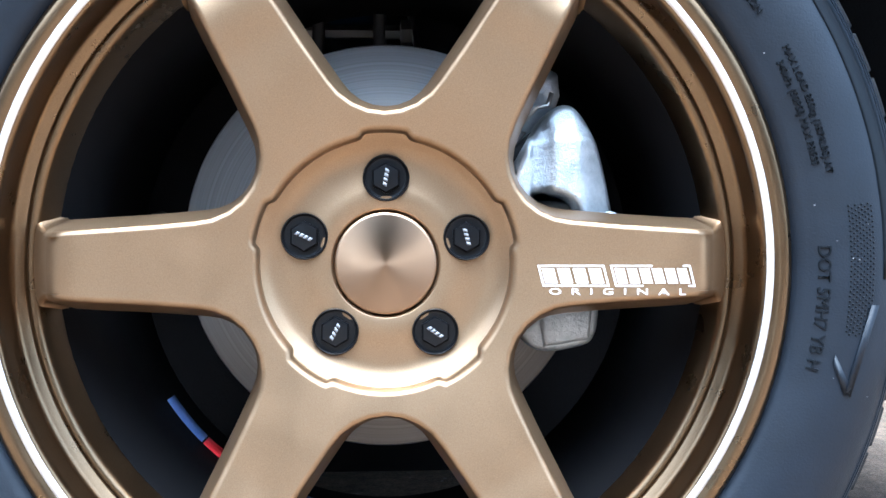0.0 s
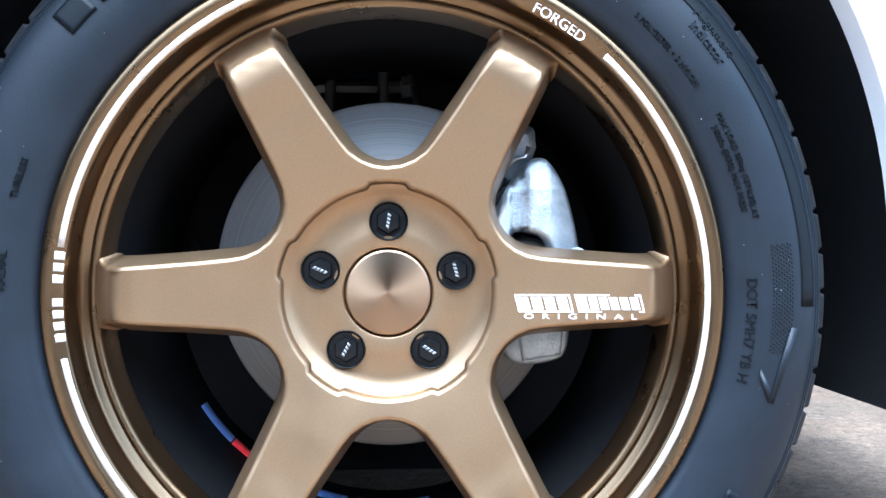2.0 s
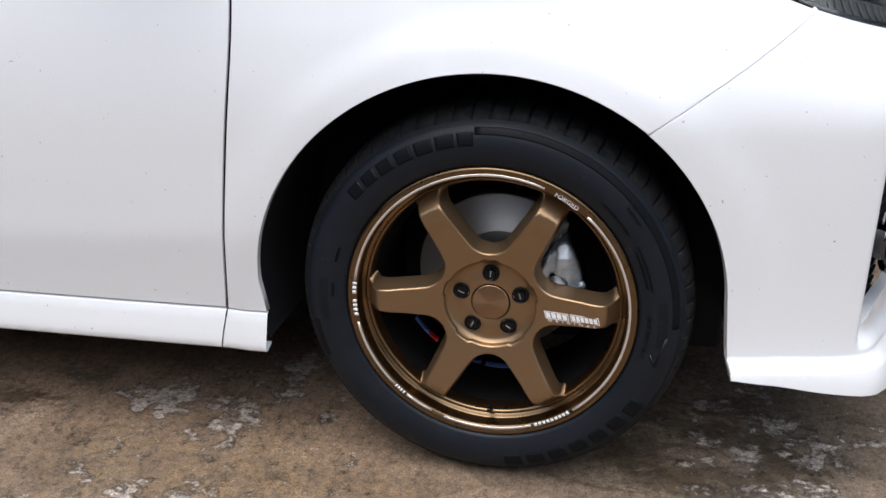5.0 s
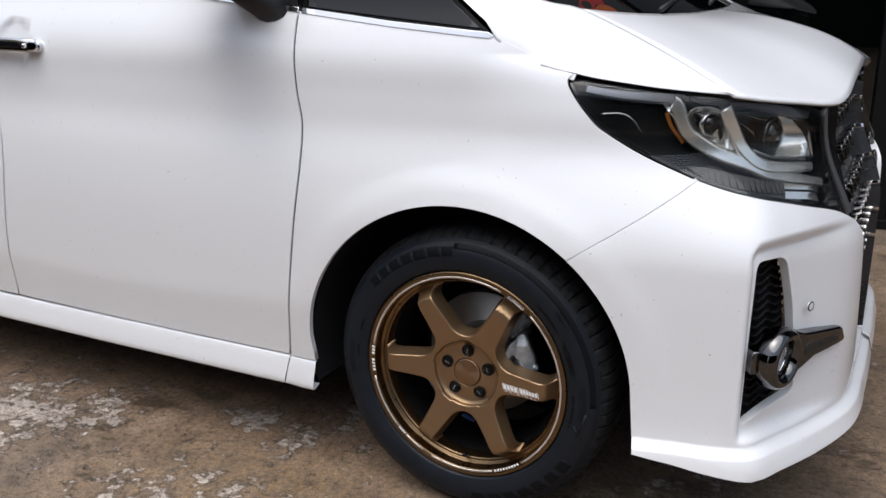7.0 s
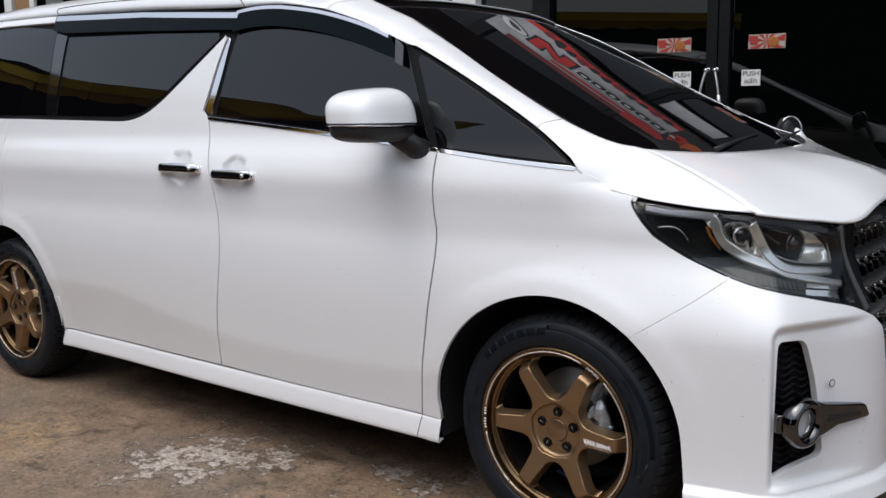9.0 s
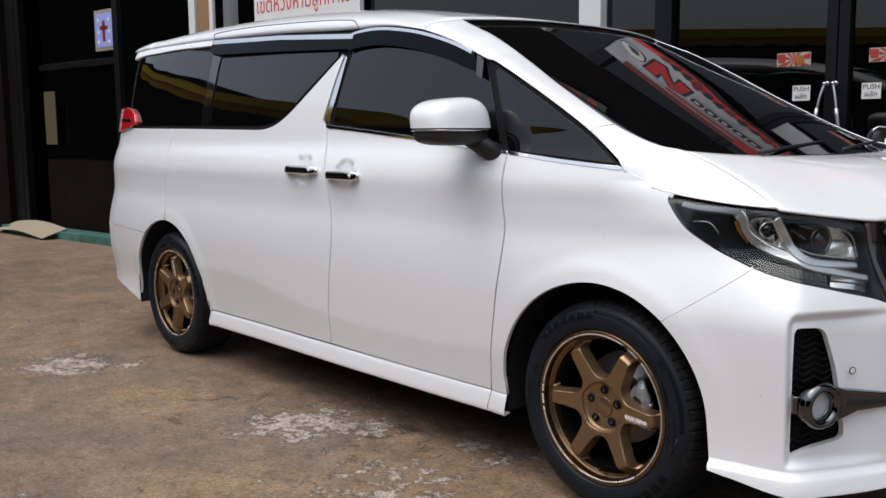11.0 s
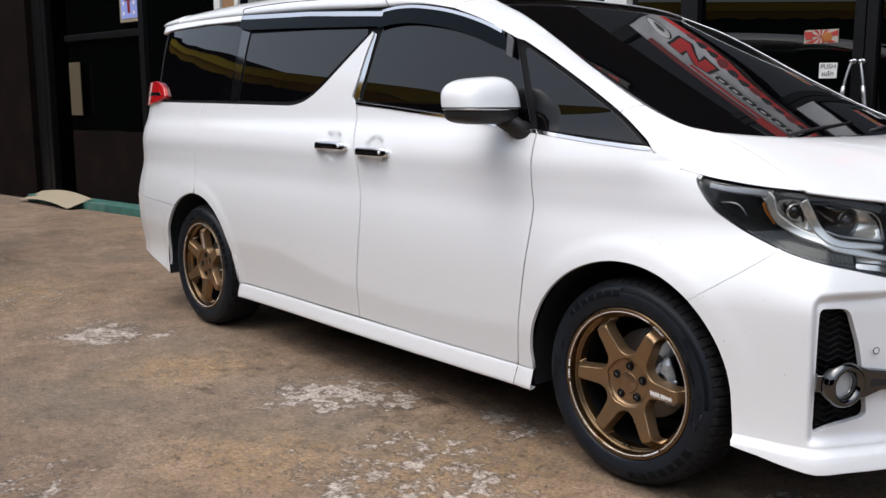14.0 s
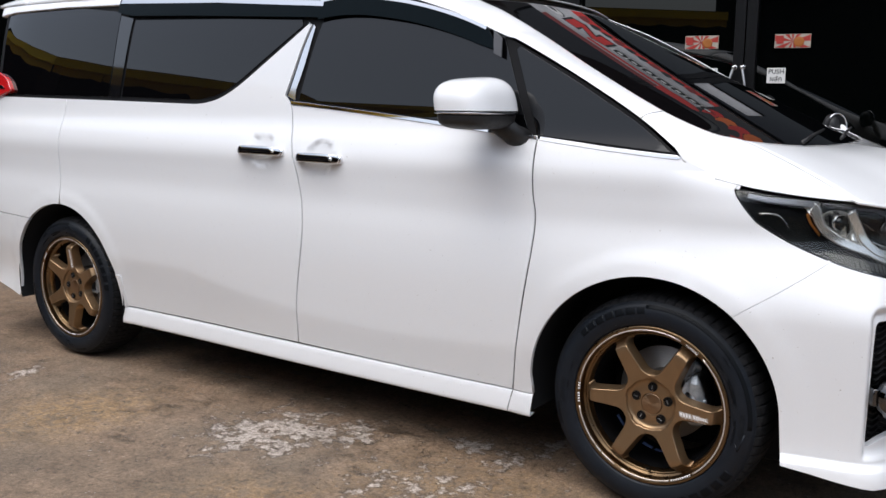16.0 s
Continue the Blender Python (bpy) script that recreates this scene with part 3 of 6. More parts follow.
SHOULDER_LOW = [(-0.98, 1.622), (-0.80, 1.566), (-0.60, 1.485), (-0.549, 1.470), (-0.329, 1.358), (-0.106, 1.230), (0.037, 1.128), (0.062, 1.108), (0.14, 1.066), (0.223, 1.036), (0.343, 1.019), (0.45, 1.010), (0.575, 1.003)]
SHOULDER_TOP = SCREEN_EDGE[:-1] + BONNET_EDGE


def path_length(points):
    pts = curve(points, 10)
    return sum(math.dist(a, b) for a, b in zip(pts, pts[1:]))


def shoulder(flip):
    low = [tuple(skin_p(u, z)) for u, z in SHOULDER_LOW]
    share = path_length(SCREEN_EDGE) / path_length(SHOULDER_TOP)

    def fn(s, v):
        a, b = along(low, s), along(SHOULDER_TOP, s)
        u = a.x if s < 0.75 else a.x * 1.02
        up = (skin_p(u, a.z + 0.008) - skin_p(u, a.z - 0.008)).normalized()
        k = min(1.0, max(0.0, (s - share) / (1 - share)))
        hood = (bonnet_fn(k, 0.06) - bonnet_fn(k, 0.0)).normalized()
        roll = Vector((0.05, 0.93, 0.20)).normalized()
        m = min(1.0, max(0.0, (s - share + 0.12) / 0.20))
        end = roll.lerp(hood, m).normalized()
        w = (b - a).length
        m2 = 0.08 * min(1.0, max(0.0, (s - 0.60) / 0.16))
        up = up.lerp((b - a).normalized(), m2)
        lap = 0.14
        if v < lap:       # a lip that runs out on the fender below
            g = min(1.0, max(0.0, (a.x - 0.030) / 0.025)) * min(1.0, max(0.0, (0.215 - a.x) / 0.075))
            f = 1 - v / lap
            n = skin_at(u, a.z)[1]
            q = a - up * (0.0004 + 0.016 * g) * f + n * (0.0005 - 0.0013 * f) * g
            return flip_y(q) if flip else q
        v = (v - lap) / (1 - lap)
        q = ((2 * v**3 - 3 * v**2 + 1) * a + (v**3 - 2 * v**2 + v) * w * 0.75 * up
             + (3 * v**2 - 2 * v**3) * b + (v**3 - v**2) * w * 0.75 * end)
        return flip_y(q) if flip else q
    pillar = sheet_part("front_pillar", fn, 90, 14, WHITE, van, 0.004)
    s = 0.3
    while along(low, s).x < -0.095:
        s += 0.004
    part("pillar_seam", add_tube(bmesh.new(), [fn(s + 0.004 * k / 9, 0.14 + 0.86 * k / 9) for k in range(10)], 0.0011, 5), GLOSS, pillar)


both(shoulder)


def screen_fn(s, v):
    x = -0.885 + 1.085 * s
    a = Vector((x, 0.1672 + -0.0518 * x + 0.0772 * x * x, 1.2366 + -0.4785 * x + 0.0025 * x * x - 0.004))
    b = flip_y(a)
    k = 1 - abs(2 * v - 1) ** 2.5
    e = along(SCREEN_EDGE, s)
    near = max(0.0, 1 - v / 0.10) ** 2
    far = max(0.0, 1 - (1 - v) / 0.10) ** 2
    d = e - a
    return a.lerp(b, v) + d * near + Vector((d.x, -d.y, d.z)) * far + Vector((0.18 * k * (0.4 + 0.6 * s), 0, (0.020 - 0.030 * s) * k)) + Vector((-0.008, 0, -0.010))


# plain dark glass; the banner on it is only the shop sign's reflection
sheet_part("windscreen", screen_fn, 24, 40, WINDSCREEN, van, 0.005, "tinted windscreen that mirrors the shop sign")

# roof
ROOF_X = [-0.98, -1.20, -1.45, -2.0, -2.8, -3.4, -3.62, -3.88]
ROOF_LOW = [1.622, 1.655, 1.662, 1.692, 1.717, 1.726, 1.726, 1.722]
ROOF_MID = [1.722, 1.752, 1.782, 1.825, 1.838, 1.820, 1.808, 1.780]


def roof_front(y):
    """Front edge of the roof: up the pillar's end, then along the top of the windscreen."""
    a, b = skin_p(-0.98, 1.622), Vector(SCREEN_EDGE[0]) + Vector((0.002, 0, 0.002))
    if y < b.y:
        return a.lerp(b, max(0.0, (y - a.y) / (b.y - a.y)))
    return screen_fn(0, (y - b.y) / (2 * YC - 2 * b.y)) + Vector((0.010, 0, 0.012))


def roof_fn(s, v):
    def base(s):
        x = -0.98 - s * 2.72
        zt = spline(ROOF_X[::-1], ROOF_LOW[::-1], x)
        zm = spline(ROOF_X[::-1], ROOF_MID[::-1], x)
        y0 = skin_p(x, min(1.74, zt))[1] - 0.004
        a = v * math.pi / 2
        return Vector((x, YC - (YC - y0) * math.cos(a) ** 0.72, zt + (zm - zt) * math.sin(a) ** 0.72))
    w = max(0.0, 1 - s / 0.22) ** 2
    return base(s) + (roof_front(base(0.0).y) - base(0.0)) * w if w else base(s)


sheet_part("roof", roof_fn, 40, 24, WHITE, van, mirror=True)

# spoiler that carries the roof on over the tailgate
def spoiler_fn(s, v):
    return roof_fn(0.93 + s * (0.138 - 0.022 * (1 - v) ** 4), v) + Vector((0, 0, 0.004 * min(1.0, s * 6)))


sheet_part("roof_spoiler", spoiler_fn, 8, 24, WHITE, van, 0.030, mirror=True)

# side windows, all on the skin and a little inside it
def windows(flip):
    black_top = curve([(-3.72, 1.690), (-3.0, 1.700), (-2.4, 1.686), (-1.9, 1.668), (-1.455, 1.650)], 4)
    front_top = curve([(-1.452, 1.640), (-1.40, 1.648), (-1.30, 1.652), (-1.172, 1.643), (-0.974, 1.610), (-0.76, 1.550), (-0.56, 1.468)], 5)
    belt = [(-0.43, 1.152), (-0.958, 1.205), (-1.248, 1.231), (-1.540, 1.258)]
    # black surround behind all glass
    out = [(-3.70, 1.255), (-2.84, 1.248), (-2.10, 1.236), (-1.534, 1.246), (-0.43, 1.150), (0.05, 1.110), (-0.106, 1.226), (-0.329, 1.354)] + front_top[::-1] + black_top[::-1]
    panel("window_surround", out, SEAL, van, off=-0.010, flip=flip, depth=0.02)
    glass = [(-0.60, 1.185), (-1.505, 1.262)] + curve([(-1.505, 1.262), (-1.465, 1.45), (-1.418, 1.608)], 4)[1:] + [(-1.40, 1.632)] + front_top[8:-1] + [(-0.600, 1.478)]
    panel("front_door_window", [(-0.468, 1.165)] + glass[1:], TINT, van, off=-0.006, flip=flip, depth=0.006)
    panel("quarter_window", [(-0.44, 1.160), (0.022, 1.122), (-0.106, 1.213), (-0.329, 1.341), (-0.540, 1.452), (-0.556, 1.440)], TINT, van, off=-0.006, flip=flip, depth=0.006)
    kink = curve([(-2.15, 1.258), (-2.06, 1.262), (-1.96, 1.282), (-1.857, 1.331), (-1.709, 1.430), (-1.53, 1.550)], 5)
    panel("sliding_door_window", [(-2.608, 1.266)] + kink + [(-1.54, 1.585), (-2.585, 1.618)], TINT, van, off=-0.006, flip=flip, depth=0.006)
    panel("rear_side_window", [(-3.66, 1.273), (-2.70, 1.266), (-2.695, 1.660), (-3.0, 1.690), (-3.68, 1.690)], TINT, van, off=-0.006, flip=flip, depth=0.006)
    panel("door_pillar", [(-2.693, 1.267), (-2.620, 1.268), (-2.597, 1.622), (-2.690, 1.640)], GLOSS, van, off=-0.003, gap=0.0, flip=flip, depth=0.008)
    bright = curve([(-1.470, 1.556), (-1.505, 1.467), (-1.540, 1.344), (-1.560, 1.278)], 4) + [(-1.520, 1.262)] + curve([(-1.520, 1.300), (-1.490, 1.40), (-1.462, 1.54)], 4)
    panel("pillar_trim", bright, CHROME, van, off=-0.002, gap=0.0, flip=flip, depth=0.006)
    panel("belt_moulding", [(-1.536, 1.246), (-1.248, 1.222), (-0.958, 1.196), (-0.43, 1.144), (-0.43, 1.156), (-0.958, 1.209), (-1.248, 1.235), (-1.536, 1.259)], CHROME, van, off=0.003, gap=0.0, flip=flip, depth=0.01)
    panel("quarter_moulding", [(-0.422, 1.143), (-0.194, 1.119), (0.04, 1.100), (0.05, 1.106), (0.035, 1.114), (-0.194, 1.132), (-0.422, 1.156)], CHROME, van, off=0.002, gap=0.0, flip=flip, depth=0.01)
    # smoked rain visors
    inner = [(p[0] + 0.01, p[1] - 0.075) for p in front_top[:-4]]
    panel("rain_visor", front_top[:-3] + [(-0.61, 1.43)] + inner[::-1], SMOKE, van, off=0.012, gap=0.0, flip=flip, depth=0.004, label="smoked acrylic rain visor")
    strip = front_top[2:-3]
    panel("visor_strip", strip + [(p[0] - 0.002, p[1] - 0.013) for p in strip[::-1]], CHROME, van, off=0.0135, gap=0.0, flip=flip, depth=0.004, rnd=0.0008)
    panel("visor_end", [(-0.640, 1.500), (-0.604, 1.474), (-0.596, 1.408), (-0.630, 1.424)], GREYTRIM, van, off=0.0135, gap=0.0, flip=flip, depth=0.004)
    rear = [(-2.690, 1.709), (-2.03, 1.681), (-1.425, 1.638)]
    panel("visor_strip", rear + [(u, z - 0.022) for u, z in rear[::-1]], CHROME, van, off=0.0135, gap=0.0, flip=flip, depth=0.004, rnd=0.0008)
    panel("rain_visor", [(-2.700, 1.716), (-2.700, 1.648), (-2.59, 1.628), (-2.188, 1.612), (-1.583, 1.582), (-1.43, 1.574), (-1.42, 1.645), (-2.03, 1.688)], SMOKE, van, off=0.012, gap=0.0, flip=flip, depth=0.004, label="smoked acrylic rain visor")


both(windows)

def roof_seam(flip):
    line = curve([(-2.70, 1.727), (-2.715, 1.742), (-2.66, 1.7525), (-2.275, 1.750), (-1.744, 1.726), (-1.500, 1.707), (-1.445, 1.695), (-1.415, 1.672), (-1.405, 1.660)], 6)
    pts = []
    for x, z in line:
        s = (-0.98 - x) / 2.72
        lo, hi = 0.0, 1.0
        for _ in range(18):
            m = (lo + hi) / 2
            lo, hi = (m, hi) if roof_fn(s, m).z < z else (lo, m)
        p = roof_fn(s, lo)
        pts.append(flip_y(p) if flip else p)
    part("roof_moulding", add_tube(bmesh.new(), pts, 0.0024, 6), GLOSS, van)
    panel("spoiler_side", [(-3.775, 1.728), (-3.33, 1.727), (-2.73, 1.721), (-2.695, 1.686), (-3.135, 1.694), (-3.60, 1.690), (-3.765, 1.678)], WHITE, van, off=0.004, gap=0.0, depth=0.02, flip=flip, rnd=0.004)


both(roof_seam)

# inner body that closes the van and keeps the seams dark
bm = bmesh.new()
add_box(bm, (-2.56, 0.10, 0.26), (-0.46, 1.72, 1.20), 0.03)
add_box(bm, (-3.90, 0.42, 0.36), (0.40, 1.40, 1.03), 0.03)
add_box(bm, (-3.90, 0.16, 0.80), (0.10, 1.66, 1.06), 0.03)
part("body_core", bm, LINER, van)
bm = bmesh.new()
add_box(bm, (-3.93, 0.22, 0.36), (-3.80, 1.60, 1.22), 0.05)
tailgate = part("tailgate", bm, WHITE, van)


def rear_glass(s, v):
    k = 4 * v * (1 - v)
    return Vector((-3.90 + 0.20 * s - 0.05 * k, 0.22 + 1.38 * v + 0.06 * s * (1 - 2 * v), 1.20 + 0.52 * s))


bm = grid_sheet(rear_glass, 8, 14)
bmesh.ops.solidify(bm, geom=bm.faces, thickness=0.006)
part("rear_window", bm, TINT, tailgate)

# ---- wheels ----
STRIPES = [(-81.5, 22.6), (42.6, 141), (161, 200), (206, 219), (226, 259)]


def star_shape():
    pts = []
    for k in range(6):
        th = radians(60 * k + 30)

        def at(r, w):
            return (r * math.sin(th) + w * math.cos(th), r * math.cos(th) - w * math.sin(th))
        rim = [(0.140, 0.0253), (0.165, 0.0234), (0.190, 0.0218)]
        rim += [(0.2060 + 0.0145 * math.cos(radians(q)), 0.0360 + 0.0145 * math.sin(radians(q))) for q in range(-90, 11, 20)]
        rim += [(0.2325, 0.0405)]
        pts += [at(r, -w) for r, w in rim] + [at(r, w) for r, w in rim[::-1]]
        b = th + radians(30)
        c, rho = 0.1360, 0.0405
        for j in range(9):
            a = b + math.pi + radians(57 - 114 * j / 8)
            pts.append((c * math.sin(b) + rho * math.sin(a), c * math.cos(b) + rho * math.cos(a)))
    return pts


FACE_R = [0.0, 0.082, 0.090, 0.110, 0.150, 0.192, 0.198, 0.205, 0.212, 0.222, 0.236]
FACE_Y = [-0.014, -0.014, -0.0155, -0.019, -0.025, -0.030, -0.0285, -0.019, -0.006, 0.006, 0.014]


def star_place(x, z, extra=0.0):
    r = math.hypot(x, z)
    y = spline(FACE_R, FACE_Y, r)
    s = (spline(FACE_R, FACE_Y, r + 0.001) - spline(FACE_R, FACE_Y, max(0, r - 0.001))) / 0.002
    ex, ez = (x / r, z / r) if r > 1e-6 else (0, 0)
    n = Vector((ex * s, -1, ez * s)).normalized()
    return Vector((x, y - extra, z)), n


def wrap_text(body, size, radius, angle, y, depth=0.0005, inward=False):
    """Lettering bent round the wheel, centred at an angle clockwise from the top."""
    bm = text_mesh(body, size, depth)
    for v in bm.verts:
        a = radians(angle) + (v.co.x / radius) * (-1 if inward else 1)
        r = radius + v.co.y * (-1 if inward else 1)
        v.co = Vector((r * math.sin(a), y - v.co.z, r * math.cos(a)))
    return bm


def ring_arc(bm, r0, r1, a0, a1, y0, y1=None, n=None, depth=0.0008, m=1):
    """A raised strip round the wheel."""
    n = n or max(2, int((a1 - a0) / 3))
    y1 = y0 if y1 is None else y1
    rows = []
    for i in range(n + 1):
        a = radians(a0 + (a1 - a0) * i / n)
        s, c = math.sin(a), math.cos(a)
        prof = [(r0, y0)] + [(r0 + (r1 - r0) * j / m, y0 + (y1 - y0) * j / m - depth) for j in range(m + 1)] + [(r1, y1)]
        rows.append([bm.verts.new((r * s, y, r * c)) for r, y in prof])
    for a, b in zip(rows, rows[1:]):
        for k in range(m + 2):
            bm.faces.new((a[k], a[k + 1], b[k + 1], b[k]))
    bm.faces.new(rows[0][::-1]), bm.faces.new(rows[-1])
    return bm


SIDEWALL = [(0.249, -0.018), (0.2545, -0.0275), (0.262, -0.0315), (0.275, -0.0355), (0.292, -0.0365), (0.306, -0.0335), (0.318, -0.0270), (0.3275, -0.0175), (0.333, -0.0105)]
TREADP = [(0.3385, -0.001), (0.3425, 0.012), (0.3445, 0.030), (0.3450, 0.070), (0.3450, 0.110), (0.3435, 0.160), (0.336, 0.186), (0.318, 0.20), (0.29, 0.206), (0.25, 0.19)]


def wall_y(r):
    return spline([p[0] for p in SIDEWALL], [p[1] for p in SIDEWALL], r)


def tyre_mesh(tread):
    bm = bmesh.new()
    prof = []
    for i in range(33):
        r = 0.249 + (0.333 - 0.249) * i / 32
        prof.append((r, wall_y(r), 0))
    prof += [(r, y, 1) for r, y in TREADP]
    prof = [p for p in prof if (p[2] or p[0] > 0.3255) == tread or (tread is False and 0.3255 < p[0] < 0.3285 and not p[2])]
    seg = 68 * 16 if tread else 256
    rings = []
    for r, y, kind in prof:
        ring = []
        for k in range(seg):
            slot = tread and k % 16 < 2
            cut = 0.008 if (kind and slot and y < 0.15) else 0.0
            dy = 0.005 if (slot and not kind and r > 0.3265) else 0.0
            if kind and 0.035 < y < 0.045:
                cut = 0.006
            a = 2 * math.pi * (k + 0.6 * (max(0.0, y) / 0.03 if kind else 0.0)) / seg
            rr = r - cut
            ring.append(bm.verts.new((rr * math.sin(a), y + dy, max(-0.3415, rr * math.cos(a)))))
        rings.append(ring)
    for a, b in zip(rings, rings[1:]):
        for k in range(seg):
            bm.faces.new((a[k], b[k], b[(k + 1) % seg], a[(k + 1) % seg]))
    bmesh.ops.recalc_face_normals(bm, faces=bm.faces)
    return bm


def hub_r(a):
    """Radius of the hub opening, with five shallow pockets for a socket."""
    k = abs((a + 36) % 72 - 36)
    f = min(1.0, max(0.0, (12.0 - k) / 3.5))
    return 0.0786 + 0.0034 * f * f * (3 - 2 * f)


def make_wheel(at, logo=True):
    """One wheel about its hub; the lug face is at its origin and the outside towards -y."""
    body = bmesh.new()
    add_lathe(body, [(0.2500, -0.0165), (0.2525, -0.0200), (0.2515, -0.0265), (0.2480, -0.0290), (0.2425, -0.0285), (0.2410, -0.0270), (0.2350, -0.0262), (0.2342, -0.0250), (0.2335, -0.0234), (0.2332, -0.0215), (0.23315, -0.0200), (0.2328, -0.0062), (0.2326, -0.0045), (0.2318, -0.0016), (0.2300, -0.0003), (0.2262, 0.0018), (0.2254, 0.0028), (0.2248, 0.0070), (0.2242, 0.0028), (0.2232, 0.0022), (0.2205, 0.0038), (0.2186, 0.0070), (0.2150, 0.0300)], 128)
    bmesh.ops.recalc_face_normals(body, faces=body.faces)
    bmesh.ops.reverse_faces(body, faces=body.faces)
    wheel = part("wheel", body, RIMBRONZE, van, "satin bronze six-spoke forged alloy wheel")
    wheel.matrix_basis = at
    part("barrel", lathe([(0.2152, 0.0295), (0.2090, 0.0420), (0.2030, 0.0600), (0.2000, 0.1800), (0.2300, 0.1900)], 96), BARRELSHADE, wheel)
    star = panel("spokes", star_shape(), BRONZE, wheel, gap=0.0, depth=0.040, step=0.012, place=star_place, rnd=0.0045, draft=0.0070, hole=[(hub_r(a) * math.sin(radians(a)), hub_r(a) * math.cos(radians(a))) for a in range(1, 360, 2)])
    part("hub_dish", lathe([(0.0940, -0.0070), (0.0830, -0.0062), (0.0808, -0.0054), (0.0785, -0.0036), (0.0752, -0.0006), (0.0712, 0.0018), (0.0640, 0.0028), (0.0490, 0.0020), (0.0354, -0.0010), (0.0342, -0.0002), (0.0336, 0.004), (0.0, 0.004)], 96), BRONZE, wheel)
    part("centre_cap", lathe([(0.0326, 0.003), (0.0326, -0.0015), (0.0319, -0.0026), (0.0304, -0.0030), (0.0, -0.0034)], 96), CAPM, wheel, "spun bronze centre cap")
    for k in range(5):
        a = radians(72 * k + 0.5)
        bm = bmesh.new()
        add_lathe(bm, [(0.0146, 0.006), (0.0149, -0.0010), (0.0143, -0.0018), (0.0134, -0.0010), (0.0130, 0.0004), (0.0118, 0.0006), (0.0, 0.0006)], 40)
        prof = [(0.0098, 0.006), (0.0100, -0.0020), (0.0088, -0.0038), (0.0, -0.0042)]
        add_lathe(bm, prof, 6)
        bmesh.ops.recalc_face_normals(bm, faces=bm.faces)
        bmesh.ops.translate(bm, verts=bm.verts, vec=(0.0540 * math.sin(a), 0, 0.0540 * math.cos(a)))
        nut = part("lug_nut", bm, LUG, wheel, smooth=False)
        bm = bmesh.new()
        for j in range(4):
            add_box(bm, (-0.0056 + j * 0.0029, -0.0002, -0.0013), (-0.0035 + j * 0.0029, 0.0002, 0.0013))
        for v in bm.verts:
            v.co.x += 0.4 * v.co.z
        ang = radians((100, 75, 35, 118, 25)[k])
        bmesh.ops.transform(bm, matrix=Matrix.Translation((0.0540 * math.sin(a), -0.0045, 0.0540 * math.cos(a))) @ Matrix.Rotation(ang, 4, "Y"), verts=bm.verts)
        part("marking", bm, MARK, wheel)
    for a0, a1 in STRIPES:
        part("pinstripe", ring_arc(bmesh.new(), 0.2358, 0.2402, a0, a1, -0.0264, -0.0271), MACHINED, wheel)
    part("lettering", wrap_text("FORGED", 0.0115, 0.2375, 32.5, -0.0268), PRINT, wheel)
    marks = [(262 + i * 2.05, 1.4, 0.0035) for i in range(8) if i != 4] + [(220 + i * 1.5, 1.0, 0.0028) for i in range(4)] + [(143 + i * 1.9, 1.3, 0.0028) for i in range(9)]
    for a, w, h in marks:
        part("marking", ring_arc(bmesh.new(), 0.2380 - h, 0.2380 + h, a, a + w, -0.0264, -0.0271), PRINT, wheel)
    tyre = part("tyre", tyre_mesh(False), RUBBER, wheel, "black road tyre with raised sidewall lettering")
    part("tread", tyre_mesh(True), TREAD, tyre, "dusty tread with shoulder slots")
    # raised lettering and marks on the tyre
    def on_tyre(bm, lift=0.0006):
        for v in bm.verts:
            r = math.hypot(v.co.x, v.co.z)
            v.co.y = wall_y(r) + v.co.y - lift
        return bm
    for body, size, radius, angle in (("TREADWEAR 320  TRACTION AA  TEMPERATURE A", 0.0058, 0.3135, 22), ("Alignment", 0.0105, 0.3085, 51.5), ("Indicator", 0.0105, 0.2985, 52), ("2 POLYESTER + 2 NYLON", 0.0062, 0.2735, 49), ("MAX LOAD 850kg (1874LBS) AT", 0.0060, 0.2765, 70), ("340kPa (50PSI) MAX PRESS", 0.0060, 0.2695, 70), ("DOT 5MH7 YB H", 0.0105, 0.2685, 96), ("RADIAL", 0.0085, 0.2745, 274), ("TUBELESS", 0.0070, 0.2745, 288)):
        part("tyre_lettering", on_tyre(wrap_text(body, size, radius, angle, 0.0, 0.0005)), LETTER, wheel)
    for i, (a0, a1) in enumerate(((-50, -45), (-43.8, -38.6), (-37.4, -31.6), (-30.4, -24.6), (-23.4, -17.6), (-16.4, -10.6), (-9.4, -4.4))):
        part("tyre_emblem", on_tyre(ring_arc(bmesh.new(), 0.2905, 0.3115, a0, a1, 0.0, n=6, depth=0.0006, m=8)), LETTER, wheel)
    for i, (a0, a1) in enumerate(((120, 126), (128, 134), (136, 142), (144, 150), (152, 158), (160, 166), (168, 174))):
        part("tyre_emblem", on_tyre(ring_arc(bmesh.new(), 0.2885, 0.3145, a0, a1, 0.0, n=6, m=8)), LETTER, wheel)
    for r in (0.3215, 0.3245):
        bm = bmesh.new()
        add_lathe(bm, [(r - 0.0004, wall_y(r) + 0.0004), (r, wall_y(r) - 0.0008), (r + 0.0004, wall_y(r) + 0.0004)], 180)
        part("tyre_ridge", bm, RUBBER, wheel)
    for a0, a1 in ((-4, 92), (248, 262)):
        part("tyre_band", on_tyre(ring_arc(bmesh.new(), 0.3065, 0.3185, a0, a1, 0.0, n=40, depth=0.0004, m=6), 0.0), LETTER, wheel)
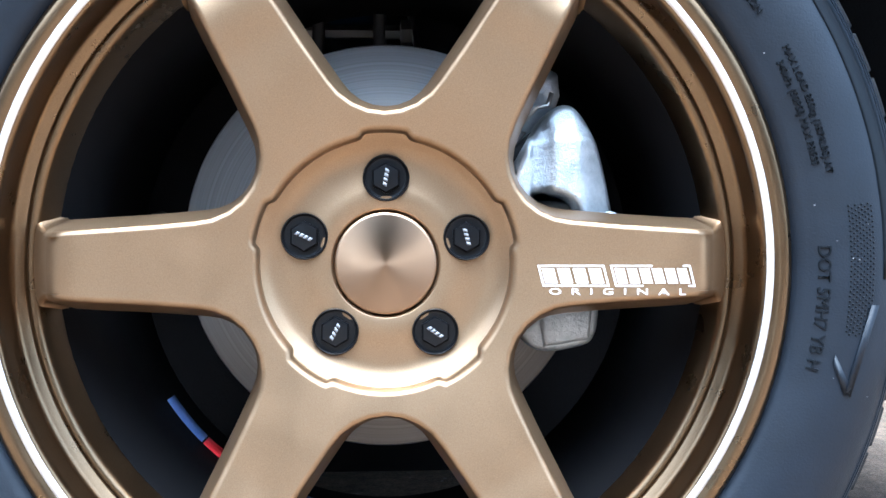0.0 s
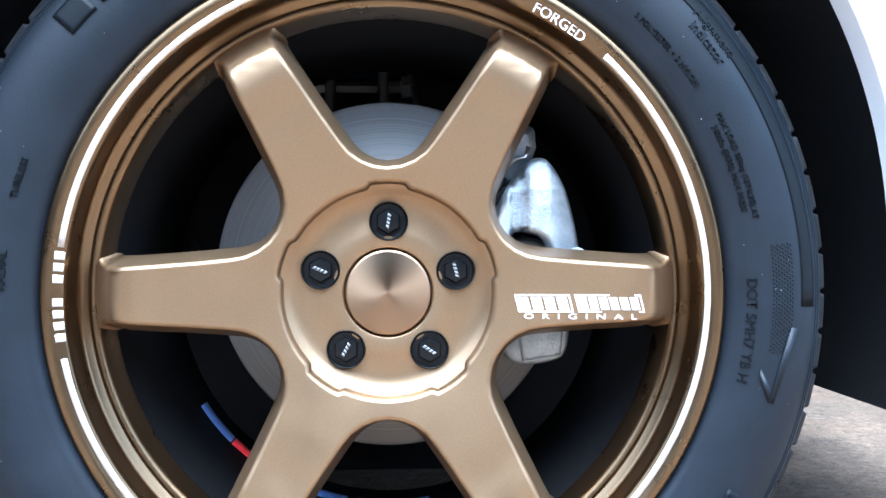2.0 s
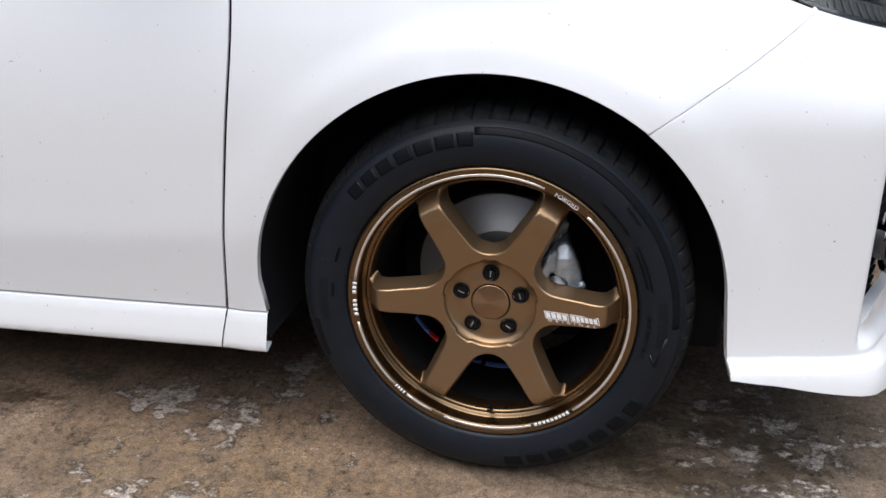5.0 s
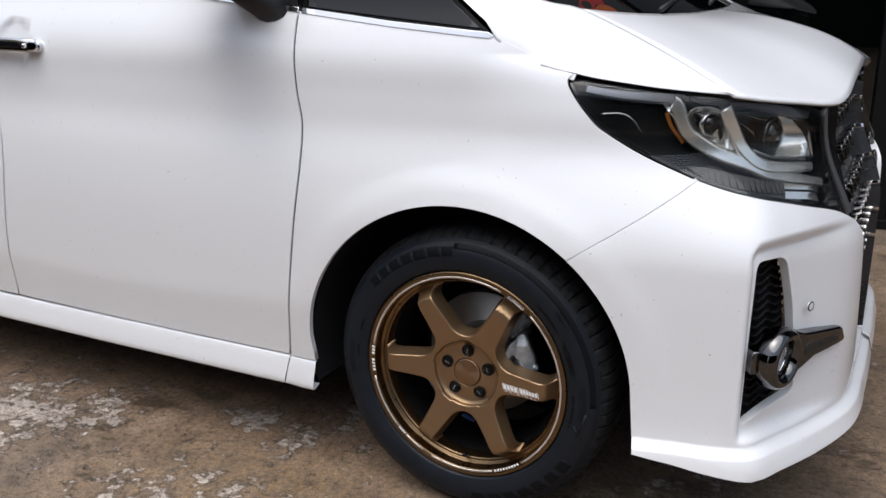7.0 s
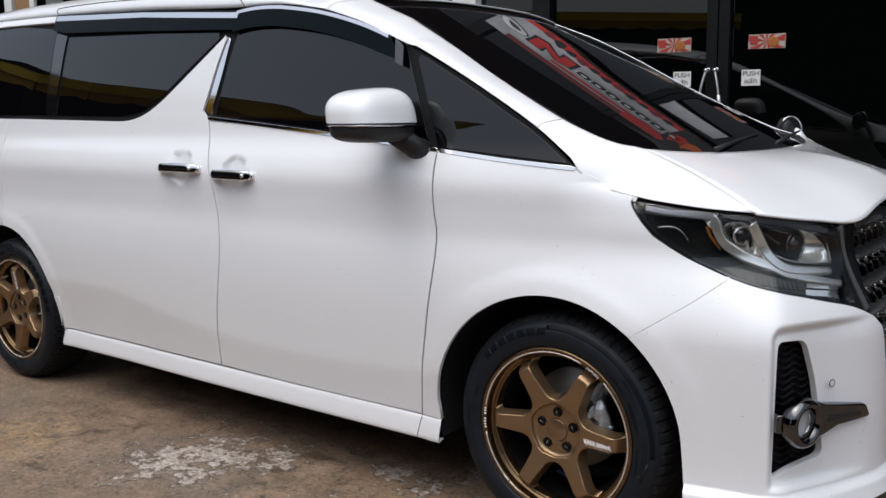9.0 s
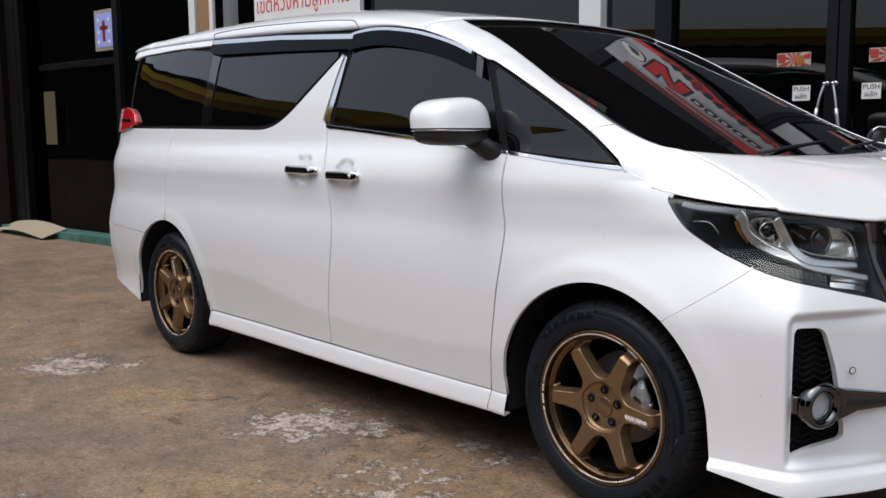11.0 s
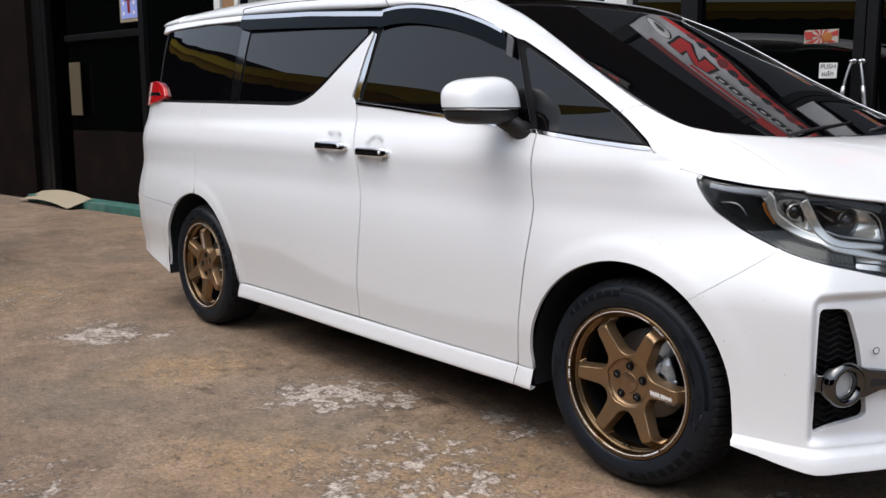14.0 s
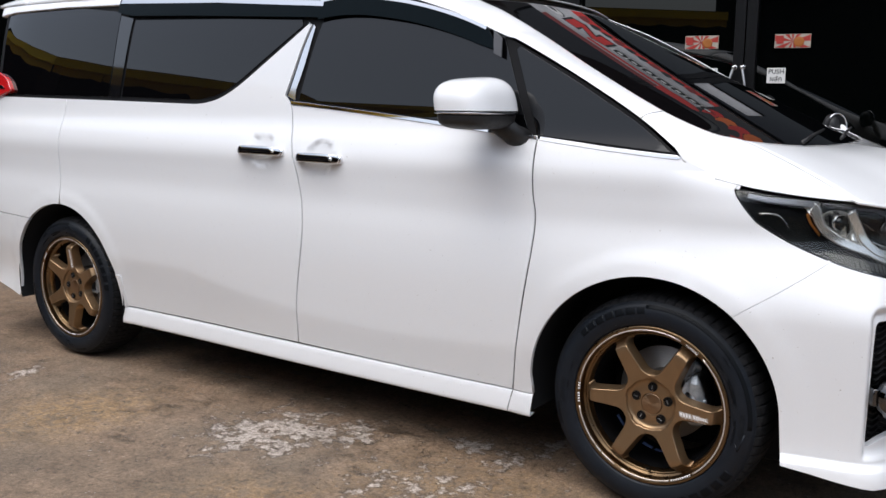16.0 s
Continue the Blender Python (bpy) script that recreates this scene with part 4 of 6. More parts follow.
    for a0 in (83, 262):
        bm = bmesh.new()
        for i in range(26):
            for j in range(8):
                r, a = 0.2845 + j * 0.0021, radians(a0 + i * 0.62 + (0.31 if j % 2 else 0))
                p = Vector((r * math.sin(a), 0.0, r * math.cos(a)))
                bmesh.ops.create_cube(bm, size=0.0011, matrix=Matrix.Translation(p))
        tagged(part("sidewall_dots", on_tyre(bm, 0.0), LETTER, wheel), kind="stuff")
    for q in ([(95.0, 0.2985), (95.0, 0.3040), (106.2, 0.2955), (105.6, 0.2915)], [(101.6, 0.2800), (102.8, 0.2800), (106.2, 0.2915), (105.2, 0.2945)]):
        part("tyre_mark", on_tyre(prism([(r * math.sin(radians(d)), r * math.cos(radians(d))) for d, r in q], 0.0, -0.0007)), RUBBER, wheel)
    rng = random.Random(4)
    bm = bmesh.new()
    for i in range(60):
        r, a = rng.uniform(0.262, 0.318), rng.uniform(0, 2 * math.pi)
        s = rng.uniform(0.0004, 0.0008)
        bmesh.ops.create_cube(bm, size=s, matrix=Matrix.Translation((r * math.sin(a), 0, r * math.cos(a))))
    tagged(part("grit", on_tyre(bm, 0.0), MARK, wheel), kind="stuff")
    # mark on one spoke
    if logo:
        def slab(name, pts, mat=PRINT):
            bm = bmesh.new()
            f = bm.faces.new([bm.verts.new((x, 0, z)) for x, z in pts])
            bmesh.ops.triangulate(bm, faces=[f])
            r = bmesh.ops.extrude_face_region(bm, geom=bm.faces[:])
            for v in r["geom"]:
                if isinstance(v, bmesh.types.BMVert):
                    v.co.y = -0.0003
            for v in bm.verts:
                v.co.y += star_place(v.co.x, v.co.z)[0].y - 0.0002
            bmesh.ops.recalc_face_normals(bm, faces=bm.faces)
            return part(name, bm, mat, wheel, smooth=False)
        def lean(x, z):
            return (x - 0.25 * (z + 0.0015), z)
        zt, zb = -0.0012, -0.0146
        for x0, x1 in ((0.0945, 0.1350), (0.1385, 0.1865)):
            for q in ((x0, zt, x1, zt - 0.0011), (x0, zb + 0.0011, x1, zb), (x0, zt, x0 + 0.0011, zb), (x1 - 0.0011, zt, x1, zb)):
                slab("emblem", [lean(q[0], q[1]), lean(q[2], q[1]), lean(q[2], q[3]), lean(q[0], q[3])])
        for i in range(10):
            x0 = (0.0966 + i * 0.0094) if i < 4 else (0.1407 + (i - 4) * 0.0074)
            w = 0.0074 if i < 4 else 0.0058
            slab("emblem", [lean(x0, zt - 0.0021), lean(x0 + w, zt - 0.0021), lean(x0 + w, zb + 0.0021), lean(x0, zb + 0.0021)])
        bm = text_mesh("O  R  I  G  I  N  A  L", 0.0056, 0.0002)
        wide = max(v.co.x for v in bm.verts) - min(v.co.x for v in bm.verts)
        for v in bm.verts:
            x, z = 0.1425 + v.co.x * 0.082 / wide, -0.0178 + v.co.y
            v.co = Vector((x, star_place(x, z)[0].y - 0.0003 - v.co.z, z))
        part("lettering", bm, PRINT, wheel)
    # valve
    bm = bmesh.new()
    add_tube(bm, [(0, 0.002, -0.214), (0, -0.012, -0.209), (0, -0.019, -0.207)], [0.0045, 0.0042, 0.0036], 12)
    part("valve", bm, LUG, wheel)
    for a0, a1, mat in ((225.6, 237.5, BLUEFILM), (219, 225.2, REDCAL), (191.5, 202, BLUEFILM), (170, 189, BLUEFILM)):
        bm = bmesh.new()
        rows = []
        for i in range(9):
            a = radians(a0 + (a1 - a0) * i / 8)
            rows.append([bm.verts.new((r * math.sin(a), y, r * math.cos(a))) for r, y in ((0.2005, 0.126), (0.1988, 0.127), (0.1980, 0.141), (0.1995, 0.142))])
        for p, q in zip(rows, rows[1:]):
            for k in range(3):
                bm.faces.new((p[k], p[k + 1], q[k + 1], q[k]))
        bmesh.ops.recalc_face_normals(bm, faces=bm.faces)
        part("barrel_label", bm, mat, wheel)
    return wheel


def put_mesh(me, cx, y, cz, s):
    me.transform(Matrix.Translation((cx, y, cz)) @ Matrix.Diagonal((1, s, 1, 1)))
    if s < 0:
        me.flip_normals()


def make_brake(cx, cz, y, flip):
    """Disc and caliper behind a wheel, fixed to the van."""
    s = -1 if flip else 1

    def put(bm, dz=0.004):
        for v in bm.verts:
            v.co = Vector((cx + v.co.x, y + s * v.co.y, cz + dz + v.co.z))
        if flip:
            bmesh.ops.reverse_faces(bm, faces=bm.faces)
        return bm

    def rise(x, lo, hi):
        f = min(1.0, max(0.0, (x - lo) / (hi - lo)))
        return f * f * (3 - 2 * f)
    disc = part("brake_disc", put(lathe([(0.078, 0.080), (0.080, 0.107), (0.082, 0.110), (0.150, 0.110), (0.1515, 0.1115), (0.1515, 0.134), (0.150, 0.1355), (0.07, 0.1355)], 128), 0.010), DISCSTEEL, van)
    part("disc_bell", put(lathe([(0.0, 0.030), (0.07, 0.030), (0.078, 0.036), (0.0805, 0.112)], 64), 0.010), STEEL, disc)

    def height(x, z):     # a hollow by the bridge, a broad rib, then a face that falls away outwards
        return 0.020 + 0.011 * rise(x, 0.0955, 0.0985) * (1 - rise(x, 0.1060, 0.1100)) + 0.030 * max(0.0, (x - 0.1270 - 0.10 * max(0.0, 0.06 - z)) / 0.034) ** 1.25 + 0.55 * max(0.0, z - 0.080) + 0.25 * max(0.0, 0.088 - x)

    def face(x, z, extra=0.0):
        e = 0.0008
        gx, gz = (height(x + e, z) - height(x - e, z)) / (2 * e), (height(x, z + e) - height(x, z - e)) / (2 * e)
        return Vector((x, height(x, z) - extra, z)), Vector((gx, -1, gz)).normalized()
    out = curve([(0.074, 0.000), (0.082, 0.050), (0.096, 0.080), (0.110, 0.101), (0.124, 0.106), (0.135, 0.096), (0.146, 0.072), (0.154, 0.042), (0.158, 0.010), (0.156, -0.020), (0.12, -0.022)], 4, True)
    gap_o = curve([(0.0985, 0.043), (0.112, 0.0455), (0.124, 0.040), (0.131, 0.028), (0.134, 0.012), (0.1335, -0.010), (0.115, -0.013), (0.0985, -0.010), (0.0965, 0.018)], 4, True)
    caliper = panel("brake_caliper", out, CAST, disc, gap=0.0, depth=0.075, step=0.005, place=face, rnd=0.005, hole=gap_o, label="zinc plated brake caliper")
    put_mesh(caliper.data, cx, y, cz, s)
    part("caliper_piston", put(lathe([(0.0, 0.046), (0.024, 0.046), (0.028, 0.050), (0.029, 0.085)], 40, True)), STEEL, disc).location = (0.114, 0, 0.010)
    part("caliper_bracket", put(prism(curve([(0.091, -0.034), (0.100, -0.031), (0.145, -0.030), (0.149, -0.040), (0.146, -0.052), (0.138, -0.058), (0.112, -0.062), (0.097, -0.055)], 3, True), 0.058, 0.120, 0.004, 2), -0.003), CAST, disc)
    part("bracket_tab", put(prism([(0.106, -0.031), (0.144, -0.030), (0.142, -0.053), (0.110, -0.058)], 0.053, 0.070, 0.003, 2), -0.003), CAST, disc)
    part("caliper_pin", put(add_tube(bmesh.new(), [(0.104, 0.085, 0.088), (0.114, 0.080, 0.118), (0.114, 0.072, 0.128)], [0.012, 0.012, 0.009], 14)), CAST, disc)
    part("pad_clip", put(prism([(0.080, 0.066), (0.108, 0.092), (0.112, 0.086), (0.084, 0.058)], 0.060, 0.110, 0.002, 1)), BLACK, disc)
    part("pad_spring", put(add_tube(bmesh.new(), [(0.090, 0.056, 0.086), (0.104, 0.050, 0.102), (0.112, 0.050, 0.103), (0.115, 0.052, 0.112)], 0.0018, 8)), STEEL, disc)
    part("caliper_boss", put(add_tube(bmesh.new(), [(0.152, 0.045, 0.022), (0.152, 0.034, 0.022)], 0.0075, 16)), CAST, disc)


def make_well(cx, cz, flip):
    """Liner of a wheel well."""
    def fn(s, v):
        a = radians(-14 + 208 * s)
        y0 = 0.050 if cx > -1 else 0.024
        p = Vector((cx + 0.425 * math.cos(a), y0 + (0.435 - y0) * v, cz + 0.425 * math.sin(a)))
        return flip_y(p) if flip else p
    bm = grid_sheet(fn, 40, 6)
    part("wheel_liner", bm, LINER, van)
    bm = bmesh.new()
    y0, y1 = (0.36, 0.40) if not flip else (2 * YC - 0.40, 2 * YC - 0.36)
    # carried low to hide lit ground, standing in for shade under the van
    add_box(bm, (cx - 0.42, y0, 0.13), (cx + 0.42, y1, cz + 0.42), 0.01)
    part("inner_panel", bm, LINER, van)


HUB_Z = 0.342
first = make_wheel(pose(0, 0.060, HUB_Z))
for at in (pose(-3.0, 0.060, HUB_Z, 0, -88, 0), pose(0, 2 * YC - 0.060, HUB_Z, 0, 0, 180), pose(-3.0, 2 * YC - 0.060, HUB_Z, 0, 15, 180)):
    copy_thing(first, at)
for cx in (0.0, -3.0):
    for flip in (False, True):
        make_brake(cx, HUB_Z, 2 * YC - 0.060 if flip else 0.060, flip)
        make_well(cx, HUB_Z, flip)
# front suspension seen through the spokes
part("damper", add_tube(bmesh.new(), [(-0.035, 0.300, 0.545), (-0.035, 0.305, 0.80)], 0.030, 20), DAMPER, van, "dark blue suspension damper")
for x0 in (-0.062, -0.012):
    part("damper_bracket", boxm((x0, 0.235, 0.490), (x0 + 0.010, 0.330, 0.580), 0.003), BLACK, van)
part("damper_bolt", add_tube(bmesh.new(), [(-0.085, 0.250, 0.530), (-0.072, 0.250, 0.530), (-0.071, 0.250, 0.530), (0.010, 0.250, 0.530), (0.011, 0.250, 0.530), (0.020, 0.250, 0.530)], [0.012, 0.012, 0.006, 0.006, 0.011, 0.011], 6), STEEL, van, smooth=False)
part("damper_nut", add_tube(bmesh.new(), [(-0.078, 0.250, 0.565), (-0.060, 0.250, 0.565)], 0.010, 6), BLACK, van, smooth=False)
part("brake_hose", add_tube(bmesh.new(), [(0.012, 0.32, 0.605), (0.018, 0.27, 0.555), (0.027, 0.20, 0.490), (0.03, 0.19, 0.45)], 0.0030, 8), STEEL, van)
part("hose_clip", boxm((0.004, 0.305, 0.600), (0.022, 0.325, 0.614), 0.002), CHROME, van, smooth=False)
part("spring_seat", add_tube(bmesh.new(), [(-0.035, 0.285, 0.700), (-0.035, 0.285, 0.716), (-0.035, 0.287, 0.722), (-0.035, 0.288, 0.740), (-0.035, 0.288, 0.744)], [0.070, 0.094, 0.098, 0.098, 0.090], 40), DAMPER, van, "dark blue spring seat")
part("link_bolt", add_tube(bmesh.new(), [(-0.21, 0.34, 0.375), (-0.21, 0.325, 0.375)], 0.008, 8), BLACK, van)

# ---- lamps, grille, mirrors, handles ----
FOGLENS = material("frosted fog lens", (0.55, 0.56, 0.57), 0.25)
LAMPDARK = material("dark lamp housing", (0.010, 0.011, 0.011), 0.25)
SMOKELAMP = material("smoked lamp cover", (0.09, 0.09, 0.085), 0.18, 0.4)
SIDEAMBER = material("amber lamp trim", (0.34, 0.13, 0.03), 0.25, 0.3)
SILVERTRIM = material("satin silver lamp trim", (0.50, 0.50, 0.54), 0.30, 0.9)


def ribbon(name, pts, width, mat, parent, off, flip, depth=0.012, rnd=0.0022):
    """A flat bar laid along points of the skin."""
    c = curve(pts, 5)
    left, right = [], []
    for i, p in enumerate(c):
        a, b = c[max(0, i - 1)], c[min(len(c) - 1, i + 1)]
        d = Vector((b[0] - a[0], b[1] - a[1])).normalized()
        w = (width[0] + (width[1] - width[0]) * i / (len(c) - 1)) if isinstance(width, tuple) else width
        left.append((p[0] - d.y * w / 2, p[1] + d.x * w / 2)), right.append((p[0] + d.y * w / 2, p[1] - d.x * w / 2))
    return panel(name, left + right[::-1], mat, parent, off=off, gap=0.0, depth=depth, step=0.03, flip=flip, rnd=rnd)


def disc(name, c, n, r, mat, parent, depth=0.01, seg=32, dome=0.0, label=""):
    """A round lens or cap that faces along n."""
    q = Vector(n).to_track_quat("Z", "Y").to_matrix().to_4x4()
    bm = bmesh.new()
    rings = []
    for rr, h in ((r, -depth), (r, 0.0), (r * 0.93, dome * 0.3 + 0.001), (r * 0.6, dome * 0.8 + 0.001), (r * 0.02, dome + 0.001)):
        rings.append([bm.verts.new((rr * math.cos(2 * math.pi * k / seg), rr * math.sin(2 * math.pi * k / seg), h)) for k in range(seg)])
    for a, b in zip(rings, rings[1:]):
        for k in range(seg):
            bm.faces.new((a[k], a[(k + 1) % seg], b[(k + 1) % seg], b[k]))
    bm.faces.new(rings[-1])
    bmesh.ops.transform(bm, matrix=Matrix.Translation(c) @ q, verts=bm.verts)
    return part(name, bm, mat, parent, label)


def torus(c, n, r, a, b, seg=40, m=12, flat=1.0):
    q = Vector(n).to_track_quat("Z", "Y").to_matrix().to_4x4()
    bm = bmesh.new()
    rings = []
    for i in range(seg):
        t = 2 * math.pi * i / seg
        rings.append([bm.verts.new(((r + a * math.cos(2 * math.pi * k / m)) * math.cos(t), (r + a * math.cos(2 * math.pi * k / m)) * math.sin(t), b * math.sin(2 * math.pi * k / m))) for k in range(m)])
    for i in range(seg):
        p, s = rings[i], rings[(i + 1) % seg]
        for k in range(m):
            bm.faces.new((p[k], s[k], s[(k + 1) % m], p[(k + 1) % m]))
    bmesh.ops.transform(bm, matrix=Matrix.Translation(c) @ q, verts=bm.verts)
    bmesh.ops.recalc_face_normals(bm, faces=bm.faces)
    return bm


def side_pn(u, z, off, flip):
    p, n = skin_at(u, z, off)
    return (flip_y(p), Vector((n.x, -n.y, n.z))) if flip else (p, n)


def bowl(uc, zc, ru, rz, deep):
    """How far a reflector is hollowed at a place."""
    def fn(u, z):
        r2 = ((u - uc) / ru) ** 2 + ((z - zc) / rz) ** 2
        return -deep * max(0.0, 1 - r2)
    return fn


def headlamp(flip):
    low = curve([(0.506, 0.838), (0.382, 0.881), (0.291, 0.924), (0.255, 0.956), (0.222, 0.997), (0.210, 1.022), (0.223, 1.034)], 5)
    top = curve([(0.223, 1.034), (0.343, 1.018), (0.577, 1.000), (0.75, 0.980), (0.898, 0.962)], 4)
    end = [(0.902, 0.954), (0.928, 0.86), (0.945, 0.750)]
    under = curve([(0.945, 0.744), (0.769, 0.781), (0.602, 0.814), (0.506, 0.838)], 4)
    out = low[:-1] + top[:-1] + end[:-1] + under[:-1]
    def roll(u, z):
        d = 1.034 - 0.105 * (u - 0.223) - z
        return -0.011 * max(0.0, 1 - d / 0.042) ** 2
    lens = panel("headlamp", out, LENS, van, off=-0.003, depth=0.004, gap=0.001, step=0.012, flip=flip, lift=roll, label="clear headlamp with dark housing and bright reflectors")
    lens.visible_shadow = False
    panel("lamp_housing", inset(out, -0.004), LAMPDARK, lens, off=-0.060, depth=0.03, gap=0.0, flip=flip)
    panel("lamp_bezel", out, GLOSS, lens, off=-0.006, depth=0.05, gap=0.001, step=0.03, flip=flip, lift=roll, hole=inset(out, 0.008))
    # dark shelf along the top
    panel("lamp_shelf", curve([(0.46, 0.995), (0.57, 0.990), (0.74, 0.974), (0.885, 0.955)], 4) + curve([(0.870, 0.938), (0.762, 0.950), (0.66, 0.968), (0.57, 0.977), (0.50, 0.984)], 4), GREYTRIM, lens, off=-0.024, gap=0, depth=0.03, step=0.03, flip=flip, rnd=0.004)
    ribbon("lamp_edge_trim", [(0.244, 1.010), (0.30, 1.001), (0.38, 0.996), (0.455, 0.991)], (0.016, 0.020), SILVERTRIM, lens, -0.020, flip, depth=0.006)
    # two hooked bright bezels that sweep forward
    ribbon("reflector", [(0.436, 0.986), (0.452, 0.972), (0.461, 0.950), (0.483, 0.920), (0.545, 0.893), (0.628, 0.870), (0.693, 0.848), (0.80, 0.829), (0.915, 0.812)], (0.036, 0.020), REFL, lens, -0.014, flip, depth=0.030, rnd=0.006)
    ribbon("reflector", [(0.566, 0.976), (0.590, 0.936), (0.613, 0.900), (0.654, 0.871), (0.716, 0.856), (0.80, 0.851), (0.872, 0.847)], (0.034, 0.018), REFL, lens, -0.012, flip, depth=0.032, rnd=0.006)
    ribbon("amber_reflector", [(0.425, 0.965), (0.440, 0.935), (0.470, 0.905)], (0.011, 0.007), SIDEAMBER, lens, -0.026, flip, depth=0.010)
    panel("reflector", [(0.404, 0.990), (0.432, 0.992), (0.446, 0.972), (0.440, 0.955)], REFL, lens, off=-0.026, gap=0, depth=0.012, step=0.02, flip=flip, lift=bowl(0.43, 0.98, 0.03, 0.03, 0.012))
    # bowls round the lamps
    panel("reflector", curve([(0.482, 0.972), (0.520, 0.976), (0.556, 0.970), (0.578, 0.935), (0.602, 0.895), (0.555, 0.905), (0.505, 0.922), (0.478, 0.950)], 3, True), REFL, lens, off=-0.020, gap=0, depth=0.012, step=0.014, flip=flip, lift=bowl(0.530, 0.938, 0.065, 0.050, 0.040))
    panel("reflector", [(0.735, 0.950), (0.765, 0.949), (0.815, 0.938), (0.850, 0.914), (0.868, 0.866), (0.80, 0.872), (0.735, 0.882)], REFL, lens, off=-0.016, gap=0, depth=0.012, step=0.014, flip=flip, lift=bowl(0.742, 0.912, 0.12, 0.06, 0.045))
    panel("lamp_box", [(0.597, 0.964), (0.655, 0.966), (0.735, 0.952), (0.735, 0.880), (0.690, 0.888), (0.640, 0.908)], GLOSS, lens, off=-0.030, gap=0, depth=0.02, step=0.02, flip=flip, lift=bowl(0.67, 0.925, 0.08, 0.05, 0.030))
    ribbon("lamp_fin", [(0.612, 0.945), (0.650, 0.925), (0.690, 0.912)], (0.004, 0.012), DARKCHROME, lens, -0.040, flip, depth=0.006)
    ribbon("lamp_fin", [(0.640, 0.955), (0.690, 0.945), (0.735, 0.940)], (0.006, 0.010), DARKCHROME, lens, -0.036, flip, depth=0.006)
    ribbon("lamp_trim", [(0.640, 0.894), (0.690, 0.880), (0.76, 0.872), (0.866, 0.862)], 0.005, CHROME, lens, -0.012, flip, depth=0.010)
    ribbon("lamp_trim", [(0.770, 0.946), (0.820, 0.936), (0.854, 0.913), (0.872, 0.866)], 0.005, CHROME, lens, -0.010, flip, depth=0.010)
    for u, z, r in ((0.722, 0.913, 0.033), (0.528, 0.940, 0.019)):
        p, n = side_pn(u, z, -0.050, flip)
        n = (n + Vector((0.8, 0, 0))).normalized()
        disc("projector", p + n * 0.016, n, r, GLOSS, lens, 0.03, dome=r * 0.45)
        part("projector_ring", torus(p + n * 0.012, n, r + 0.003, 0.004, 0.006), DARKCHROME if r > 0.03 else CHROME, lens)
    for i in range(5):     # facets in the smaller bowl
        u0 = 0.492 + i * 0.017
        panel("facet", [(u0, 0.962 - 0.002 * i), (u0 + 0.010, 0.961 - 0.002 * i), (u0 + 0.016, 0.935 - 0.006 * i), (u0 + 0.006, 0.936 - 0.006 * i)], REFL if i % 2 else GLOSS, lens, off=-0.034, gap=0, depth=0.008, flip=flip)
    # lower strip: smoked fluted lamp, then stepped bright reflectors
    panel("turn_lamp", curve([(0.478, 0.866), (0.548, 0.863), (0.65, 0.845), (0.744, 0.825)], 3) + curve([(0.750, 0.797), (0.675, 0.810), (0.606, 0.826), (0.520, 0.847)], 3), SMOKELAMP, lens, off=-0.022, gap=0, depth=0.012, flip=flip)
    for i in range(14):
        u0 = 0.515 + i * 0.0165
        zt = 0.861 - 0.155 * max(0.0, u0 - 0.53)
        panel("flute", [(u0, zt), (u0 + 0.012, zt - 0.002), (u0 + 0.018, zt - 0.026), (u0 + 0.006, zt - 0.023)], SMOKELAMP, lens, off=-0.019, gap=0, depth=0.006, step=0.02, flip=flip, rnd=0.002)
    for z0, h in ((0.822, 0.010), (0.810, 0.016), (0.790, 0.018)):
        panel("reflector", [(0.774, z0 + 0.004), (0.915, z0 - 0.020), (0.917, z0 - 0.020 - h), (0.775, z0 + 0.004 - h)], REFL, lens, off=-0.018 - 0.3 * (0.822 - z0), gap=0, depth=0.010, step=0.03, flip=flip, lift=lambda u, z: -0.25 * abs(u - 0.86))
    ribbon("lamp_trim", [(0.276, 0.957), (0.318, 0.960), (0.345, 0.949), (0.369, 0.920)], 0.004, CHROME, lens, -0.035, flip, depth=0.004)


both(headlamp)


